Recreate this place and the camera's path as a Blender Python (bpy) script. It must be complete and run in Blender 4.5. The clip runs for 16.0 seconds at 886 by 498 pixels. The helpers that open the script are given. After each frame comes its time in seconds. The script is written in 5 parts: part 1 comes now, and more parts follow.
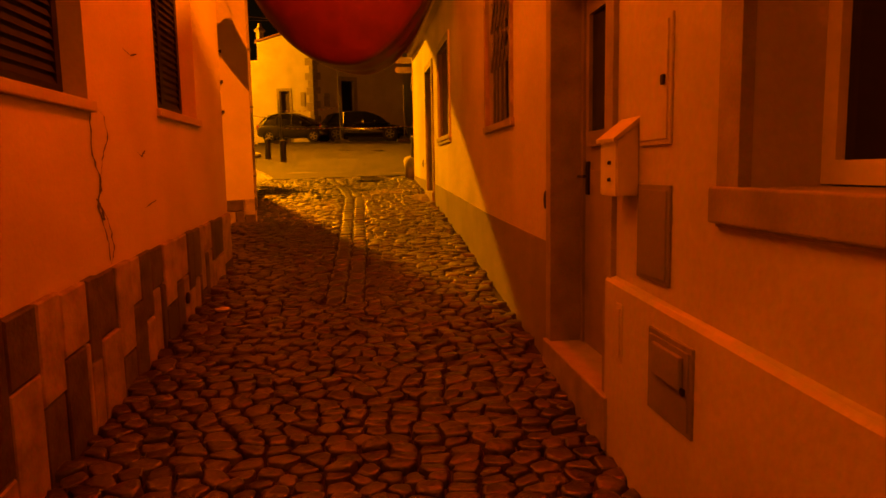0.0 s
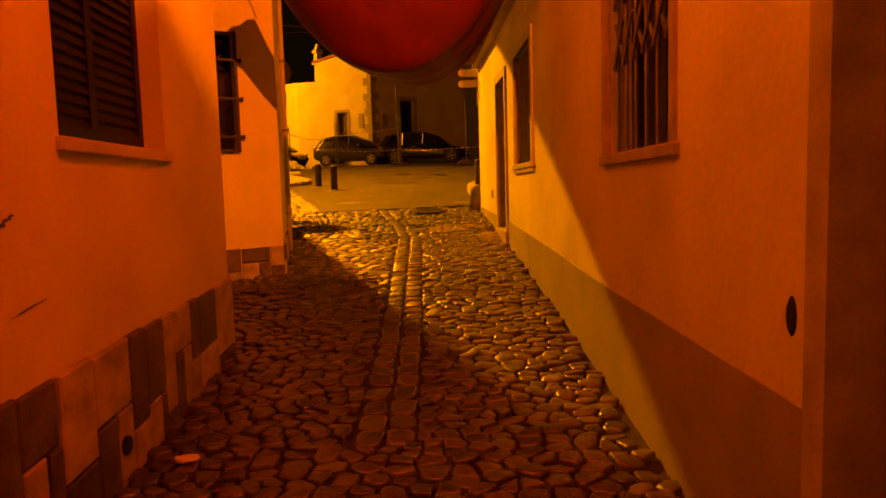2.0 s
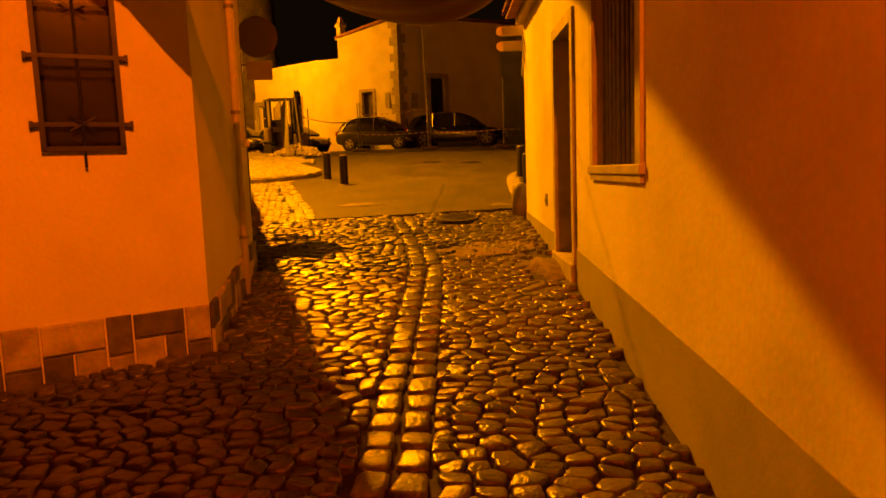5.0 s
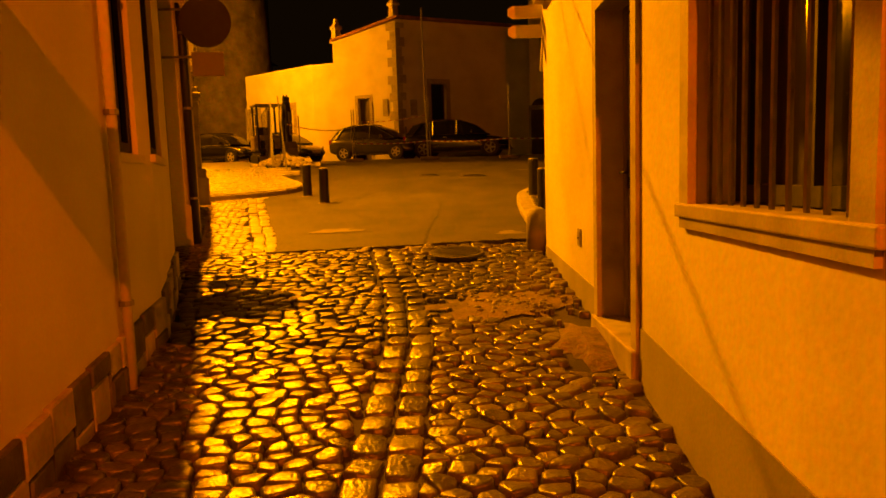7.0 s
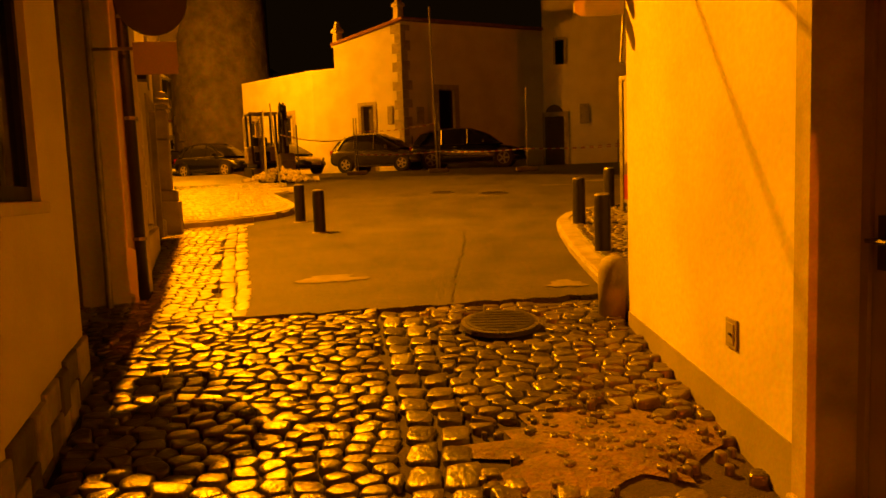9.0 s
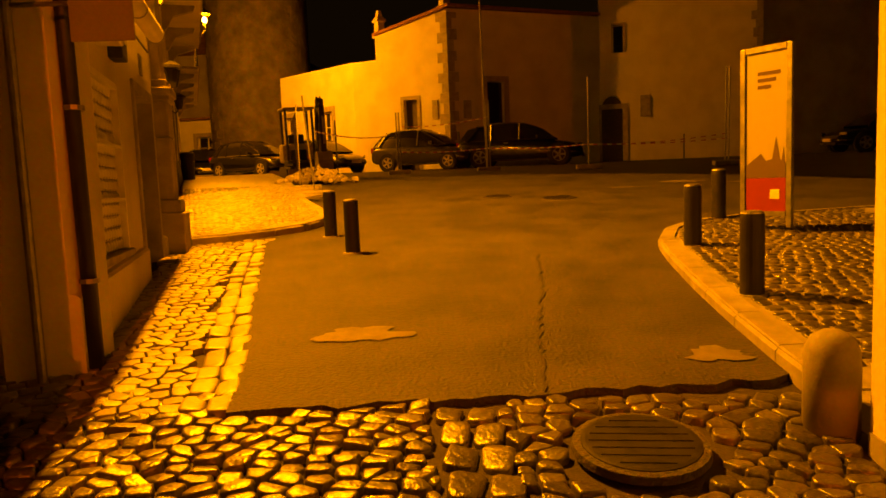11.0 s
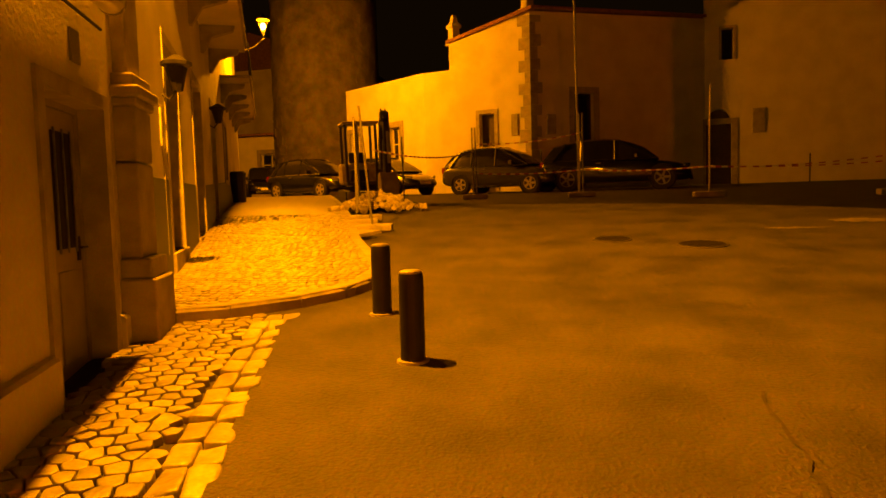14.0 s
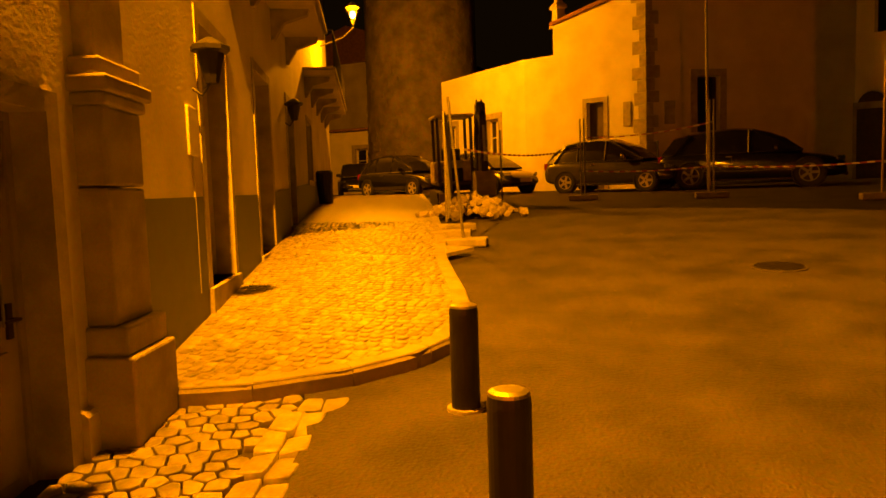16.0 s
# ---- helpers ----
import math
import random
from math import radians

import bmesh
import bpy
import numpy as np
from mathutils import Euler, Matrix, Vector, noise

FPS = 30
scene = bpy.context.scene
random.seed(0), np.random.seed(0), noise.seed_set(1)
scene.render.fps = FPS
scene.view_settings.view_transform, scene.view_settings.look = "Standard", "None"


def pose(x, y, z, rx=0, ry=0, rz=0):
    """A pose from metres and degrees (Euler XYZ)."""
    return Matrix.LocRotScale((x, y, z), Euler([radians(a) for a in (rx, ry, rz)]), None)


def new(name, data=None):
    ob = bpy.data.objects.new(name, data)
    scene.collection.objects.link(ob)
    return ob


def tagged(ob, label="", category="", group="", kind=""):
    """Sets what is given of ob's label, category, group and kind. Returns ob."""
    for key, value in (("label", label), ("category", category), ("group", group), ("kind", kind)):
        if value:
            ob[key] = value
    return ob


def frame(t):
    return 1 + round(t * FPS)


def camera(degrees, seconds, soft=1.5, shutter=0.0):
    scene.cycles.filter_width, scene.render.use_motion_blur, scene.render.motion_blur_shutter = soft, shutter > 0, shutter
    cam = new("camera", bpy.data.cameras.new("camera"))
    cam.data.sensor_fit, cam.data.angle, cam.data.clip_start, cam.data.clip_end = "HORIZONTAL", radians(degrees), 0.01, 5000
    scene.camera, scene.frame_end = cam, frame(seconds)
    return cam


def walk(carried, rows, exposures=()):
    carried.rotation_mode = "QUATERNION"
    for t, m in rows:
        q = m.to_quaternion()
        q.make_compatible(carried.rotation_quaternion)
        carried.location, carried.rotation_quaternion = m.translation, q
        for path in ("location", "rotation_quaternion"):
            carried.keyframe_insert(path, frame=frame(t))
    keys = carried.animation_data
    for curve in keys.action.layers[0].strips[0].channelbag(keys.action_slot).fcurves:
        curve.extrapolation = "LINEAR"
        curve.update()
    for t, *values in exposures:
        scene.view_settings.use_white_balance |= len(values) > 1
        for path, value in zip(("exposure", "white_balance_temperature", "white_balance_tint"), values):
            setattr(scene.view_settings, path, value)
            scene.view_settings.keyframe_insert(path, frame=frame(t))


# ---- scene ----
cam = camera(67.0, 16.0)
METRES, EYE, TILT, LEAN, TURN = 17.1, 1.574, 0.0, 0.0, -4.8
ROWS = [
    (0.0, 0.0, 0.0, 0.0, -0.12, -6.8, 1.04),
    (0.5, -0.0011, 0.0337, 0.0045, 2.41, -6.68, 1.26),
    (1.0, -0.0071, 0.0659, 0.0081, 2.57, -5.87, 1.14),
    (1.5, -0.0075, 0.0978, 0.0101, 4.51, -5.21, 1.44),
    (2.0, -0.0119, 0.128, 0.0118, 4.98, -5.06, 1.6),
    (2.5, -0.0145, 0.1589, 0.0139, 3.38, -5.86, 1.83),
    (3.0, -0.0144, 0.1911, 0.0172, 5.64, -5.35, 1.66),
    (3.5, -0.0197, 0.2237, 0.0186, 6.73, -6.15, 1.49),
    (4.0, -0.0199, 0.2517, 0.0212, 8.09, -6.43, 1.97),
    (6.5, -0.0355, 0.4036, 0.0341, 7.72, -6.81, 2.1),
    (7.0, -0.0381, 0.4342, 0.0353, 8.17, -5.89, 1.82),
    (7.5, -0.0473, 0.4678, 0.0374, 8.12, -5.91, 1.54),
    (8.0, -0.0543, 0.4966, 0.0426, 7.73, -5.6, 1.49),
    (8.5, -0.0607, 0.5288, 0.0472, 9.79, -5.25, 1.95),
    (9.0, -0.0708, 0.5585, 0.0496, 8.45, -5.26, 2.09),
    (9.5, -0.0741, 0.587, 0.0506, 10.14, -5.27, 2.43),
    (12.0, -0.124, 0.7367, 0.0659, 13.97, -5.5, 2.12),
    (12.5, -0.1319, 0.7675, 0.0696, 15.71, -3.95, 2.13),
    (13.0, -0.1455, 0.7984, 0.0738, 14.3, -3.57, 1.8),
    (13.5, -0.1535, 0.8283, 0.0753, 16.63, -3.47, 1.78),
    (14.0, -0.1637, 0.8543, 0.0772, 17.92, -3.92, 1.62),
    (14.5, -0.1748, 0.8813, 0.0837, 19.47, -5.56, 1.37),
    (15.0, -0.1786, 0.9077, 0.0865, 23.77, -5.97, 1.03),
    (15.5, -0.192, 0.9359, 0.0899, 25.49, -5.4, 1.32),
    (16.0, -0.2048, 0.964, 0.0935, 26.33, -4.43, 1.86),
]
walk(cam, [(t, pose(0, 0, EYE, TILT, LEAN, TURN) @ pose(METRES * x, METRES * y, METRES * z, 90 + pitch, roll, yaw)) for t, x, y, z, yaw, pitch, roll in ROWS],
     exposures=[(0.0, 0.0), (16.0, 0.0)])

# ---- night sky and street lamps ----
world = bpy.data.worlds.new("night")
scene.world = world
world.use_nodes = True
world.node_tree.nodes["Background"].inputs[0].default_value = (1.0, 0.45, 0.08, 1)
world.node_tree.nodes["Background"].inputs[1].default_value = 0.004


def lamp(name, place, watts, colour, size):
    data = bpy.data.lights.new(name, "POINT")
    data.energy, data.color, data.shadow_soft_size = watts, colour, size
    ob = new(name, data)
    ob.location = place
    return ob


SODIUM = (1.0, 0.272, 0.0)
DEEP = (1.0, 0.125, 0.0)
lantern = bpy.data.lights.new("lamp_square", "SPOT")
lantern.energy, lantern.color, lantern.shadow_soft_size, lantern.spot_size, lantern.spot_blend = 20500, SODIUM, 0.06, radians(124.0), 0.014
new("lamp_square", lantern).location = (-5.23, 19.6, 9.0)
lamp("lamp_far", (-12.6, 36.0, 9.05), 5600, SODIUM, 0.15)
lamp("lamp_alley", (0.89, 3.8, 5.55), 2200, DEEP, 0.014)

# ---- materials ----
def material(name, colour, rough=0.8, metal=0.0, vary=0.25, scale=6.0, bump=0.2, fine=60.0, depth=0.01, second=None, random_amount=0.0, spec=0.5):
    """Colour varied by two noises, with relief from the finer one."""
    m = bpy.data.materials.new(name)
    m.use_nodes = True
    nt = m.node_tree
    nd, ln = nt.nodes, nt.links
    b = nd["Principled BSDF"]
    b.inputs["Roughness"].default_value, b.inputs["Metallic"].default_value = rough, metal
    b.inputs["Specular IOR Level"].default_value = spec
    tc = nd.new("ShaderNodeTexCoord")
    geo = nd.new("ShaderNodeNewGeometry")
    n1 = nd.new("ShaderNodeTexNoise")
    n1.inputs["Scale"].default_value, n1.inputs["Detail"].default_value = scale, 6
    n2 = nd.new("ShaderNodeTexNoise")
    n2.inputs["Scale"].default_value, n2.inputs["Detail"].default_value = fine, 4
    ln.new(geo.outputs["Position"], n1.inputs["Vector"])
    ln.new(geo.outputs["Position"], n2.inputs["Vector"])
    ramp = nd.new("ShaderNodeValToRGB")
    other = second or tuple(c * (1 - vary) for c in colour)
    ramp.color_ramp.elements[0].position, ramp.color_ramp.elements[1].position = 0.32, 0.62
    ramp.color_ramp.elements[0].color, ramp.color_ramp.elements[1].color = (*other, 1), (*colour, 1)
    ln.new(n1.outputs["Fac"], ramp.inputs["Fac"])
    mix = nd.new("ShaderNodeMix")
    mix.data_type, mix.blend_type = "RGBA", "MULTIPLY"
    mix.inputs["Factor"].default_value = min(1.0, vary)
    ln.new(ramp.outputs["Color"], mix.inputs["A"])
    ln.new(n2.outputs["Color"], mix.inputs["B"])
    out = mix.outputs["Result"]
    if random_amount:
        info = nd.new("ShaderNodeObjectInfo")
        add = nd.new("ShaderNodeMath")
        ln.new(info.outputs["Random"], add.inputs[0])
        ln.new(geo.outputs["Random Per Island"], add.inputs[1])
        fr = nd.new("ShaderNodeMath")
        fr.operation = "FRACT"
        ln.new(add.outputs[0], fr.inputs[0])
        mr = nd.new("ShaderNodeMapRange")
        mr.inputs["To Min"].default_value, mr.inputs["To Max"].default_value = 1 - random_amount, 1 + random_amount * 0.5
        ln.new(fr.outputs[0], mr.inputs["Value"])
        hsv = nd.new("ShaderNodeHueSaturation")
        ln.new(out, hsv.inputs["Color"])
        ln.new(mr.outputs["Result"], hsv.inputs["Value"])
        out = hsv.outputs["Color"]
    ln.new(out, b.inputs["Base Color"])
    rr = nd.new("ShaderNodeMapRange")
    rr.inputs["To Min"].default_value, rr.inputs["To Max"].default_value = max(0.02, rough - 0.12), min(1.0, rough + 0.12)
    ln.new(n1.outputs["Fac"], rr.inputs["Value"])
    ln.new(rr.outputs["Result"], b.inputs["Roughness"])
    if bump:
        bp = nd.new("ShaderNodeBump")
        bp.inputs["Strength"].default_value, bp.inputs["Distance"].default_value = bump, depth
        ln.new(n2.outputs["Fac"], bp.inputs["Height"])
        ln.new(bp.outputs["Normal"], b.inputs["Normal"])
    return m


def plain(name, colour, rough=0.5, metal=0.0, emit=0.0):
    m = bpy.data.materials.new(name)
    m.use_nodes = True
    b = m.node_tree.nodes["Principled BSDF"]
    b.inputs["Base Color"].default_value = (*colour, 1)
    b.inputs["Roughness"].default_value, b.inputs["Metallic"].default_value = rough, metal
    if emit:
        b.inputs["Emission Color"].default_value, b.inputs["Emission Strength"].default_value = (*colour, 1), emit
    return m


WHITEWASH = material("whitewash", (0.74, 0.70, 0.62), 0.85, vary=0.16, scale=1.3, bump=0.35, fine=45, depth=0.006)
STUCCO = material("stucco", (0.70, 0.66, 0.58), 0.9, vary=0.3, scale=0.9, bump=0.28, fine=30, depth=0.01)
GREYBAND = material("grey_band", (0.30, 0.28, 0.25), 0.85, vary=0.3, scale=1.5, bump=0.3, fine=50, depth=0.006)
TRIMSTONE = material("trim_stone", (0.42, 0.38, 0.32), 0.75, vary=0.35, scale=5, bump=0.3, fine=70, depth=0.005)
SLAB = material("slab_stone", (0.56, 0.51, 0.44), 0.7, vary=0.45, scale=7, bump=0.5, fine=40, depth=0.01, random_amount=0.25)
SLABDARK = material("slab_dark", (0.17, 0.15, 0.13), 0.7, vary=0.5, scale=8, bump=0.5, fine=40, depth=0.01, random_amount=0.25)
COBBLE = material("cobble", (0.125, 0.112, 0.092), 0.33, vary=0.45, scale=9, bump=0.6, fine=38, depth=0.012, random_amount=0.45, spec=0.75)
CALCADA = material("pale_sett", (0.34, 0.31, 0.26), 0.45, vary=0.45, scale=9, bump=0.45, fine=40, depth=0.008, random_amount=0.35)
JOINT = material("joint_earth", (0.05, 0.041, 0.031), 0.95, vary=0.5, scale=12, bump=0.6, fine=80, depth=0.01)
ASPHALT = material("asphalt", (0.07, 0.06, 0.047), 0.8, vary=0.7, scale=1.7, bump=1.0, fine=42, depth=0.016, second=(0.024, 0.021, 0.017))
CONCRETE = material("concrete", (0.33, 0.30, 0.26), 0.85, vary=0.35, scale=4, bump=0.4, fine=60, depth=0.005)
KERB = material("kerb_stone", (0.34, 0.31, 0.26), 0.7, vary=0.35, scale=5, bump=0.4, fine=60, depth=0.005, random_amount=0.2)
IRON = material("dark_iron", (0.03, 0.028, 0.027), 0.5, 0.4, vary=0.3, scale=12, bump=0.15, fine=90, depth=0.003)
GALV = material("galvanised", (0.35, 0.34, 0.32), 0.45, 0.8, vary=0.3, scale=12, bump=0.05)
PAINTWHITE = material("white_paint", (0.72, 0.69, 0.62), 0.45, vary=0.15, scale=5, bump=0.1, fine=60, depth=0.003)
WOODDARK = material("dark_wood", (0.075, 0.055, 0.04), 0.6, vary=0.4, scale=10, bump=0.25, fine=60, depth=0.004)
SHUTTER = material("dark_shutter", (0.011, 0.0095, 0.008), 0.6, vary=0.4, scale=10, bump=0.2, fine=60, depth=0.003)
DOORPAINT = material("door_paint", (0.30, 0.26, 0.22), 0.55, vary=0.25, scale=4, bump=0.15, fine=60, depth=0.003)
GREENTILE = material("green_dado", (0.10, 0.12, 0.09), 0.6, vary=0.3, scale=6, bump=0.2, fine=60, depth=0.004)
ROOFTILE = material("roof_tile", (0.30, 0.15, 0.09), 0.8, vary=0.4, scale=8, bump=0.4, fine=50, depth=0.01, random_amount=0.3)
RED = material("red_cloth", (0.12, 0.002, 0.003), 0.5, vary=0.25, scale=5, bump=0.15, fine=120, depth=0.002)
TOWERSTONE = material("tower_stone", (0.19, 0.16, 0.125), 0.9, vary=0.5, scale=1.6, bump=0.9, fine=6, depth=0.06)
RUBBLE = material("rubble", (0.45, 0.40, 0.32), 0.9, vary=0.4, scale=8, bump=0.6, fine=40, depth=0.01, random_amount=0.4)
RUBBER = material("rubber", (0.02, 0.02, 0.02), 0.8, vary=0.3, scale=20, bump=0.2)
CAP = plain("steel_top", (0.45, 0.43, 0.40), 0.35, 0.9)
# near black, colours in the shade of rooms, openings, holes and wheel arches
DARK = plain("unlit_depth", (0.008, 0.007, 0.006), 0.9)
GLASS = plain("window_glass", (0.012, 0.011, 0.010), 0.12)
ALLOY = plain("alloy_rim", (0.5, 0.48, 0.44), 0.4, 0.3)
CHROME = plain("chrome", (0.6, 0.6, 0.6), 0.2, 1.0)


# ---- building blocks ----
def link(name, bm, mat, smooth=False):
    bmesh.ops.recalc_face_normals(bm, faces=bm.faces)
    me = bpy.data.meshes.new(name)
    bm.to_mesh(me)
    bm.free()
    for f in me.polygons:
        f.use_smooth = smooth
    me.materials.append(mat)
    return new(name, me)


def part(name, bm, mat, parent, label="", smooth=False):
    ob = link(name, bm, mat, smooth)
    ob.parent = parent
    if label:
        ob["label"] = label
    return ob


def thing(name, m, label, category, group="", kind=""):
    ob = new(name)
    ob.empty_display_size = 0.1
    ob.matrix_world = m
    return tagged(ob, label, category, group, kind)


def box(bm, x0, x1, y0, y1, z0, z1, bevel=0.0):
    vs = [bm.verts.new((x, y, z)) for z in (z0, z1) for y in (y0, y1) for x in (x0, x1)]
    fs = [bm.faces.new([vs[i] for i in q]) for q in ((0, 2, 3, 1), (4, 5, 7, 6), (0, 1, 5, 4), (2, 6, 7, 3), (0, 4, 6, 2), (1, 3, 7, 5))]
    if bevel:
        edges = list({e for f in fs for e in f.edges})
        bmesh.ops.bevel(bm, geom=edges, offset=bevel, segments=2, profile=0.5, affect="EDGES")
    return bm


def boxes(*rows, bevel=0.0):
    bm = bmesh.new()
    for r in rows:
        box(bm, *r, bevel=bevel)
    return bm


def tube(bm, points, r, sides=10, r2=None):
    """A round bar along points."""
    pts = [Vector(p) for p in points]
    rings = []
    for i, p in enumerate(pts):
        d = (pts[min(i + 1, len(pts) - 1)] - pts[max(i - 1, 0)]).normalized()
        a = d.cross(Vector((0, 0, 1)) if abs(d.z) < 0.9 else Vector((1, 0, 0))).normalized()
        b = d.cross(a)
        rad = r if r2 is None else r + (r2 - r) * i / (len(pts) - 1)
        rings.append([bm.verts.new(p + (a * math.cos(k * math.tau / sides) + b * math.sin(k * math.tau / sides)) * rad) for k in range(sides)])
    for q, w in zip(rings, rings[1:]):
        for k in range(sides):
            bm.faces.new((q[k], q[(k + 1) % sides], w[(k + 1) % sides], w[k]))
    bm.faces.new(rings[0][::-1])
    bm.faces.new(rings[-1])
    return bm


def lathe(bm, profile, sides=20, centre=(0, 0, 0)):
    """Turn (radius, height) pairs round the upright axis."""
    c = Vector(centre)
    rings = [[bm.verts.new(c + Vector((r * math.cos(k * math.tau / sides), r * math.sin(k * math.tau / sides), z))) for k in range(sides)] for r, z in profile]
    for q, w in zip(rings, rings[1:]):
        for k in range(sides):
            bm.faces.new((q[k], q[(k + 1) % sides], w[(k + 1) % sides], w[k]))
    bm.faces.new(rings[0][::-1])
    bm.faces.new(rings[-1])
    return bm


def extrude(bm, outline, y0, y1):
    """An upright outline of (x, z) pairs, thick from y0 to y1."""
    a = [bm.verts.new((x, y0, z)) for x, z in outline]
    b = [bm.verts.new((x, y1, z)) for x, z in outline]
    bm.faces.new(a)
    bm.faces.new(b[::-1])
    n = len(a)
    for k in range(n):
        bm.faces.new((a[k], b[k], b[(k + 1) % n], a[(k + 1) % n]))
    return bm


KNOT_Y = (-30, 0, 5.4, 14.6, 19, 21.5, 31, 37, 50, 400)
KNOT_Z = (-2.9, 0, 0.48, 1.37, 1.84, 2.03, 2.82, 3.17, 3.5, 3.5)


def ground_z(y):
    return float(np.interp([y - 1.2, y - 0.4, y + 0.4, y + 1.2], KNOT_Y, KNOT_Z).mean())


def wall_frame(a, b, side=1):
    """Local x along a to b, y out of the wall's face (to the right of the way, or to the left with side -1), z up, from a at height 0."""
    d = (Vector(b) - Vector(a)).normalized()
    n = Vector((d.y, -d.x)) * side
    return Matrix(((d.x, n.x, 0, a[0]), (d.y, n.y, 0, a[1]), (0, 0, 1, 0), (0, 0, 0, 1)))


def wall(name, a, b, side, top, mat, holes=(), thick=0.4, label="", low=None):
    """A wall whose outer face runs from a to b, with holes (s0, s1, z0, z1) cut through it."""
    length = (Vector(b) - Vector(a)).length
    bottom = min(ground_z(a[1]), ground_z(b[1])) - 0.4 if low is None else low
    xs = sorted({0.0, length, *(h[0] for h in holes), *(h[1] for h in holes)})
    bm = bmesh.new()
    for x0, x1 in zip(xs, xs[1:]):
        cuts = sorted((h[2], h[3]) for h in holes if h[0] < (x0 + x1) / 2 < h[1])
        z = bottom
        for c0, c1 in cuts:
            if c0 > z:
                box(bm, x0, x1, -thick, 0, z, c0)
            z = c1
        box(bm, x0, x1, -thick, 0, z, top)
    bmesh.ops.remove_doubles(bm, verts=bm.verts, dist=0.0005)
    ob = link(name, bm, mat)
    ob.matrix_world = wall_frame(a, b, side)
    return tagged(ob, label, "wall", kind="structure")


def at(a, b, y):
    """How far along a to b the plan's y lies."""
    return (y - a[1]) / (b[1] - a[1]) * (Vector(b) - Vector(a)).length


# ---- ground ----
def sheet(name, xs, ys, lift, mat, label, category):
    bm = bmesh.new()
    grid = [[bm.verts.new((x, y, ground_z(y) + lift)) for x in xs] for y in ys]
    for r0, r1 in zip(grid, grid[1:]):
        for k in range(len(xs) - 1):
            bm.faces.new((r0[k], r0[k + 1], r1[k + 1], r1[k]))
    return tagged(link(name, bm, mat, True), label, category, kind="structure")


YS = [-30, -10, *np.arange(-4, 52, 0.5), 60, 90, 400]
sheet("ground", [-400, -60, -20, -5, 0, 5, 20, 60, 400], [float(y) for y in YS], -0.035, JOINT, "dark earth between the cobbles of a sloping alley", "ground")


def slab(name, outline, lift, depth, mat, label, category, step=0.8):
    """A flat piece of paving with the plan's outline that follows the slope."""
    bm = bmesh.new()
    face = bm.faces.new([bm.verts.new((x, y, 0)) for x, y in outline])
    for y in np.arange(min(p[1] for p in outline) + step, max(p[1] for p in outline), step):
        bmesh.ops.bisect_plane(bm, geom=bm.verts[:] + bm.edges[:] + bm.faces[:], plane_co=(0, float(y), 0), plane_no=(0, 1, 0))
    top = bm.faces[:]
    low = bmesh.ops.extrude_face_region(bm, geom=top)["geom"]
    lows = {v for v in low if isinstance(v, bmesh.types.BMVert)}
    for v in bm.verts:
        v.co.z = ground_z(v.co.y) + lift - (depth if v in lows else 0)
    return tagged(link(name, bm, mat), label, category, kind="structure")


random.seed(5)
edge = [(-2.42 + i * 0.1, 14.93 + 0.016 * i + random.uniform(-0.035, 0.035)) for i in range(31)]
slab("road", [*edge, (0.75, 15.6), (60, 16), (60, 58), (-45, 58), (-45, 30), (-8.5, 30), (-5, 21), (-4.15, 19.75), (-3.06, 16.75), (-2.52, 15.29)], 0.008, 0.06, ASPHALT,
     "worn patched asphalt of a small square at night", "road")


# ---- walls of the alley ----
LA, LB = (-1.31, -4.0), (-1.64, 7.1)
WIN1 = (at(LA, LB, 2.35), at(LA, LB, 3.72), 1.96, 3.25)
WIN2 = (at(LA, LB, 4.93), at(LA, LB, 6.05), 2.03, 3.35)
wall("wall_west", LA, LB, 1, 7.0, WHITEWASH, [WIN1, WIN2], label="whitewashed house wall with cracked plaster")
wall("wall_west_end", (-7, 7.1), (-1.64, 7.1), -1, 7.0, WHITEWASH, label="whitewashed house end wall at a side lane")
FA, FB = (-4.6, 8.05), (-1.85, 9.68)
flen = (Vector(FB) - Vector(FA)).length
GRILLE = (flen - 0.87, flen - 0.43, 2.24, 3.5)
wall("wall_corner_front", FA, FB, 1, 6.5, WHITEWASH, [GRILLE], label="whitewashed corner house wall with a barred window")
wall("wall_lane_end", (-4.6, 6.7), (-4.6, 8.3), 1, 6.5, WHITEWASH, label="whitewashed wall closing a side lane")
SA, SB = (-1.85, 9.68), (-2.36, 12.09)
WIN5 = (at(SA, SB, 11.36), at(SA, SB, 11.8), 2.40, 3.9)
wall("wall_corner_side", SA, SB, 1, 6.5, WHITEWASH, [WIN5], label="whitewashed corner house wall over stone blocks")
TA, TB = (-2.36, 12.09), (-2.93, 13.55)
WIN6 = (at(TA, TB, 12.1), at(TA, TB, 12.92), 2.42, 3.9)
wall("wall_shop_side", TA, TB, 1, 6.0, WHITEWASH, [WIN6], label="whitewashed house wall with a shuttered window")
wall("wall_shop_end", (-6.5, 13.55), (-2.93, 13.55), -1, 6.0, WHITEWASH, label="whitewashed house end wall in shade")
wall("wall_recess", (-6.2, 13.3), (-6.2, 15.8), 1, 6.0, STUCCO, label="plain plastered wall at the back of a recess")
UA, UB = (-3.68, 15.5), (-5.42, 19.75)
LATT = (at(UA, UB, 16.02), at(UA, UB, 17.25), 2.12, 3.55)
SHOPDOOR = (at(UA, UB, 18.14), at(UA, UB, 19.1), 1.72, 3.66)
wall("wall_balcony_house", UA, UB, 1, 9.5, STUCCO, [LATT, SHOPDOOR], label="pale plastered house wall facing a small square")
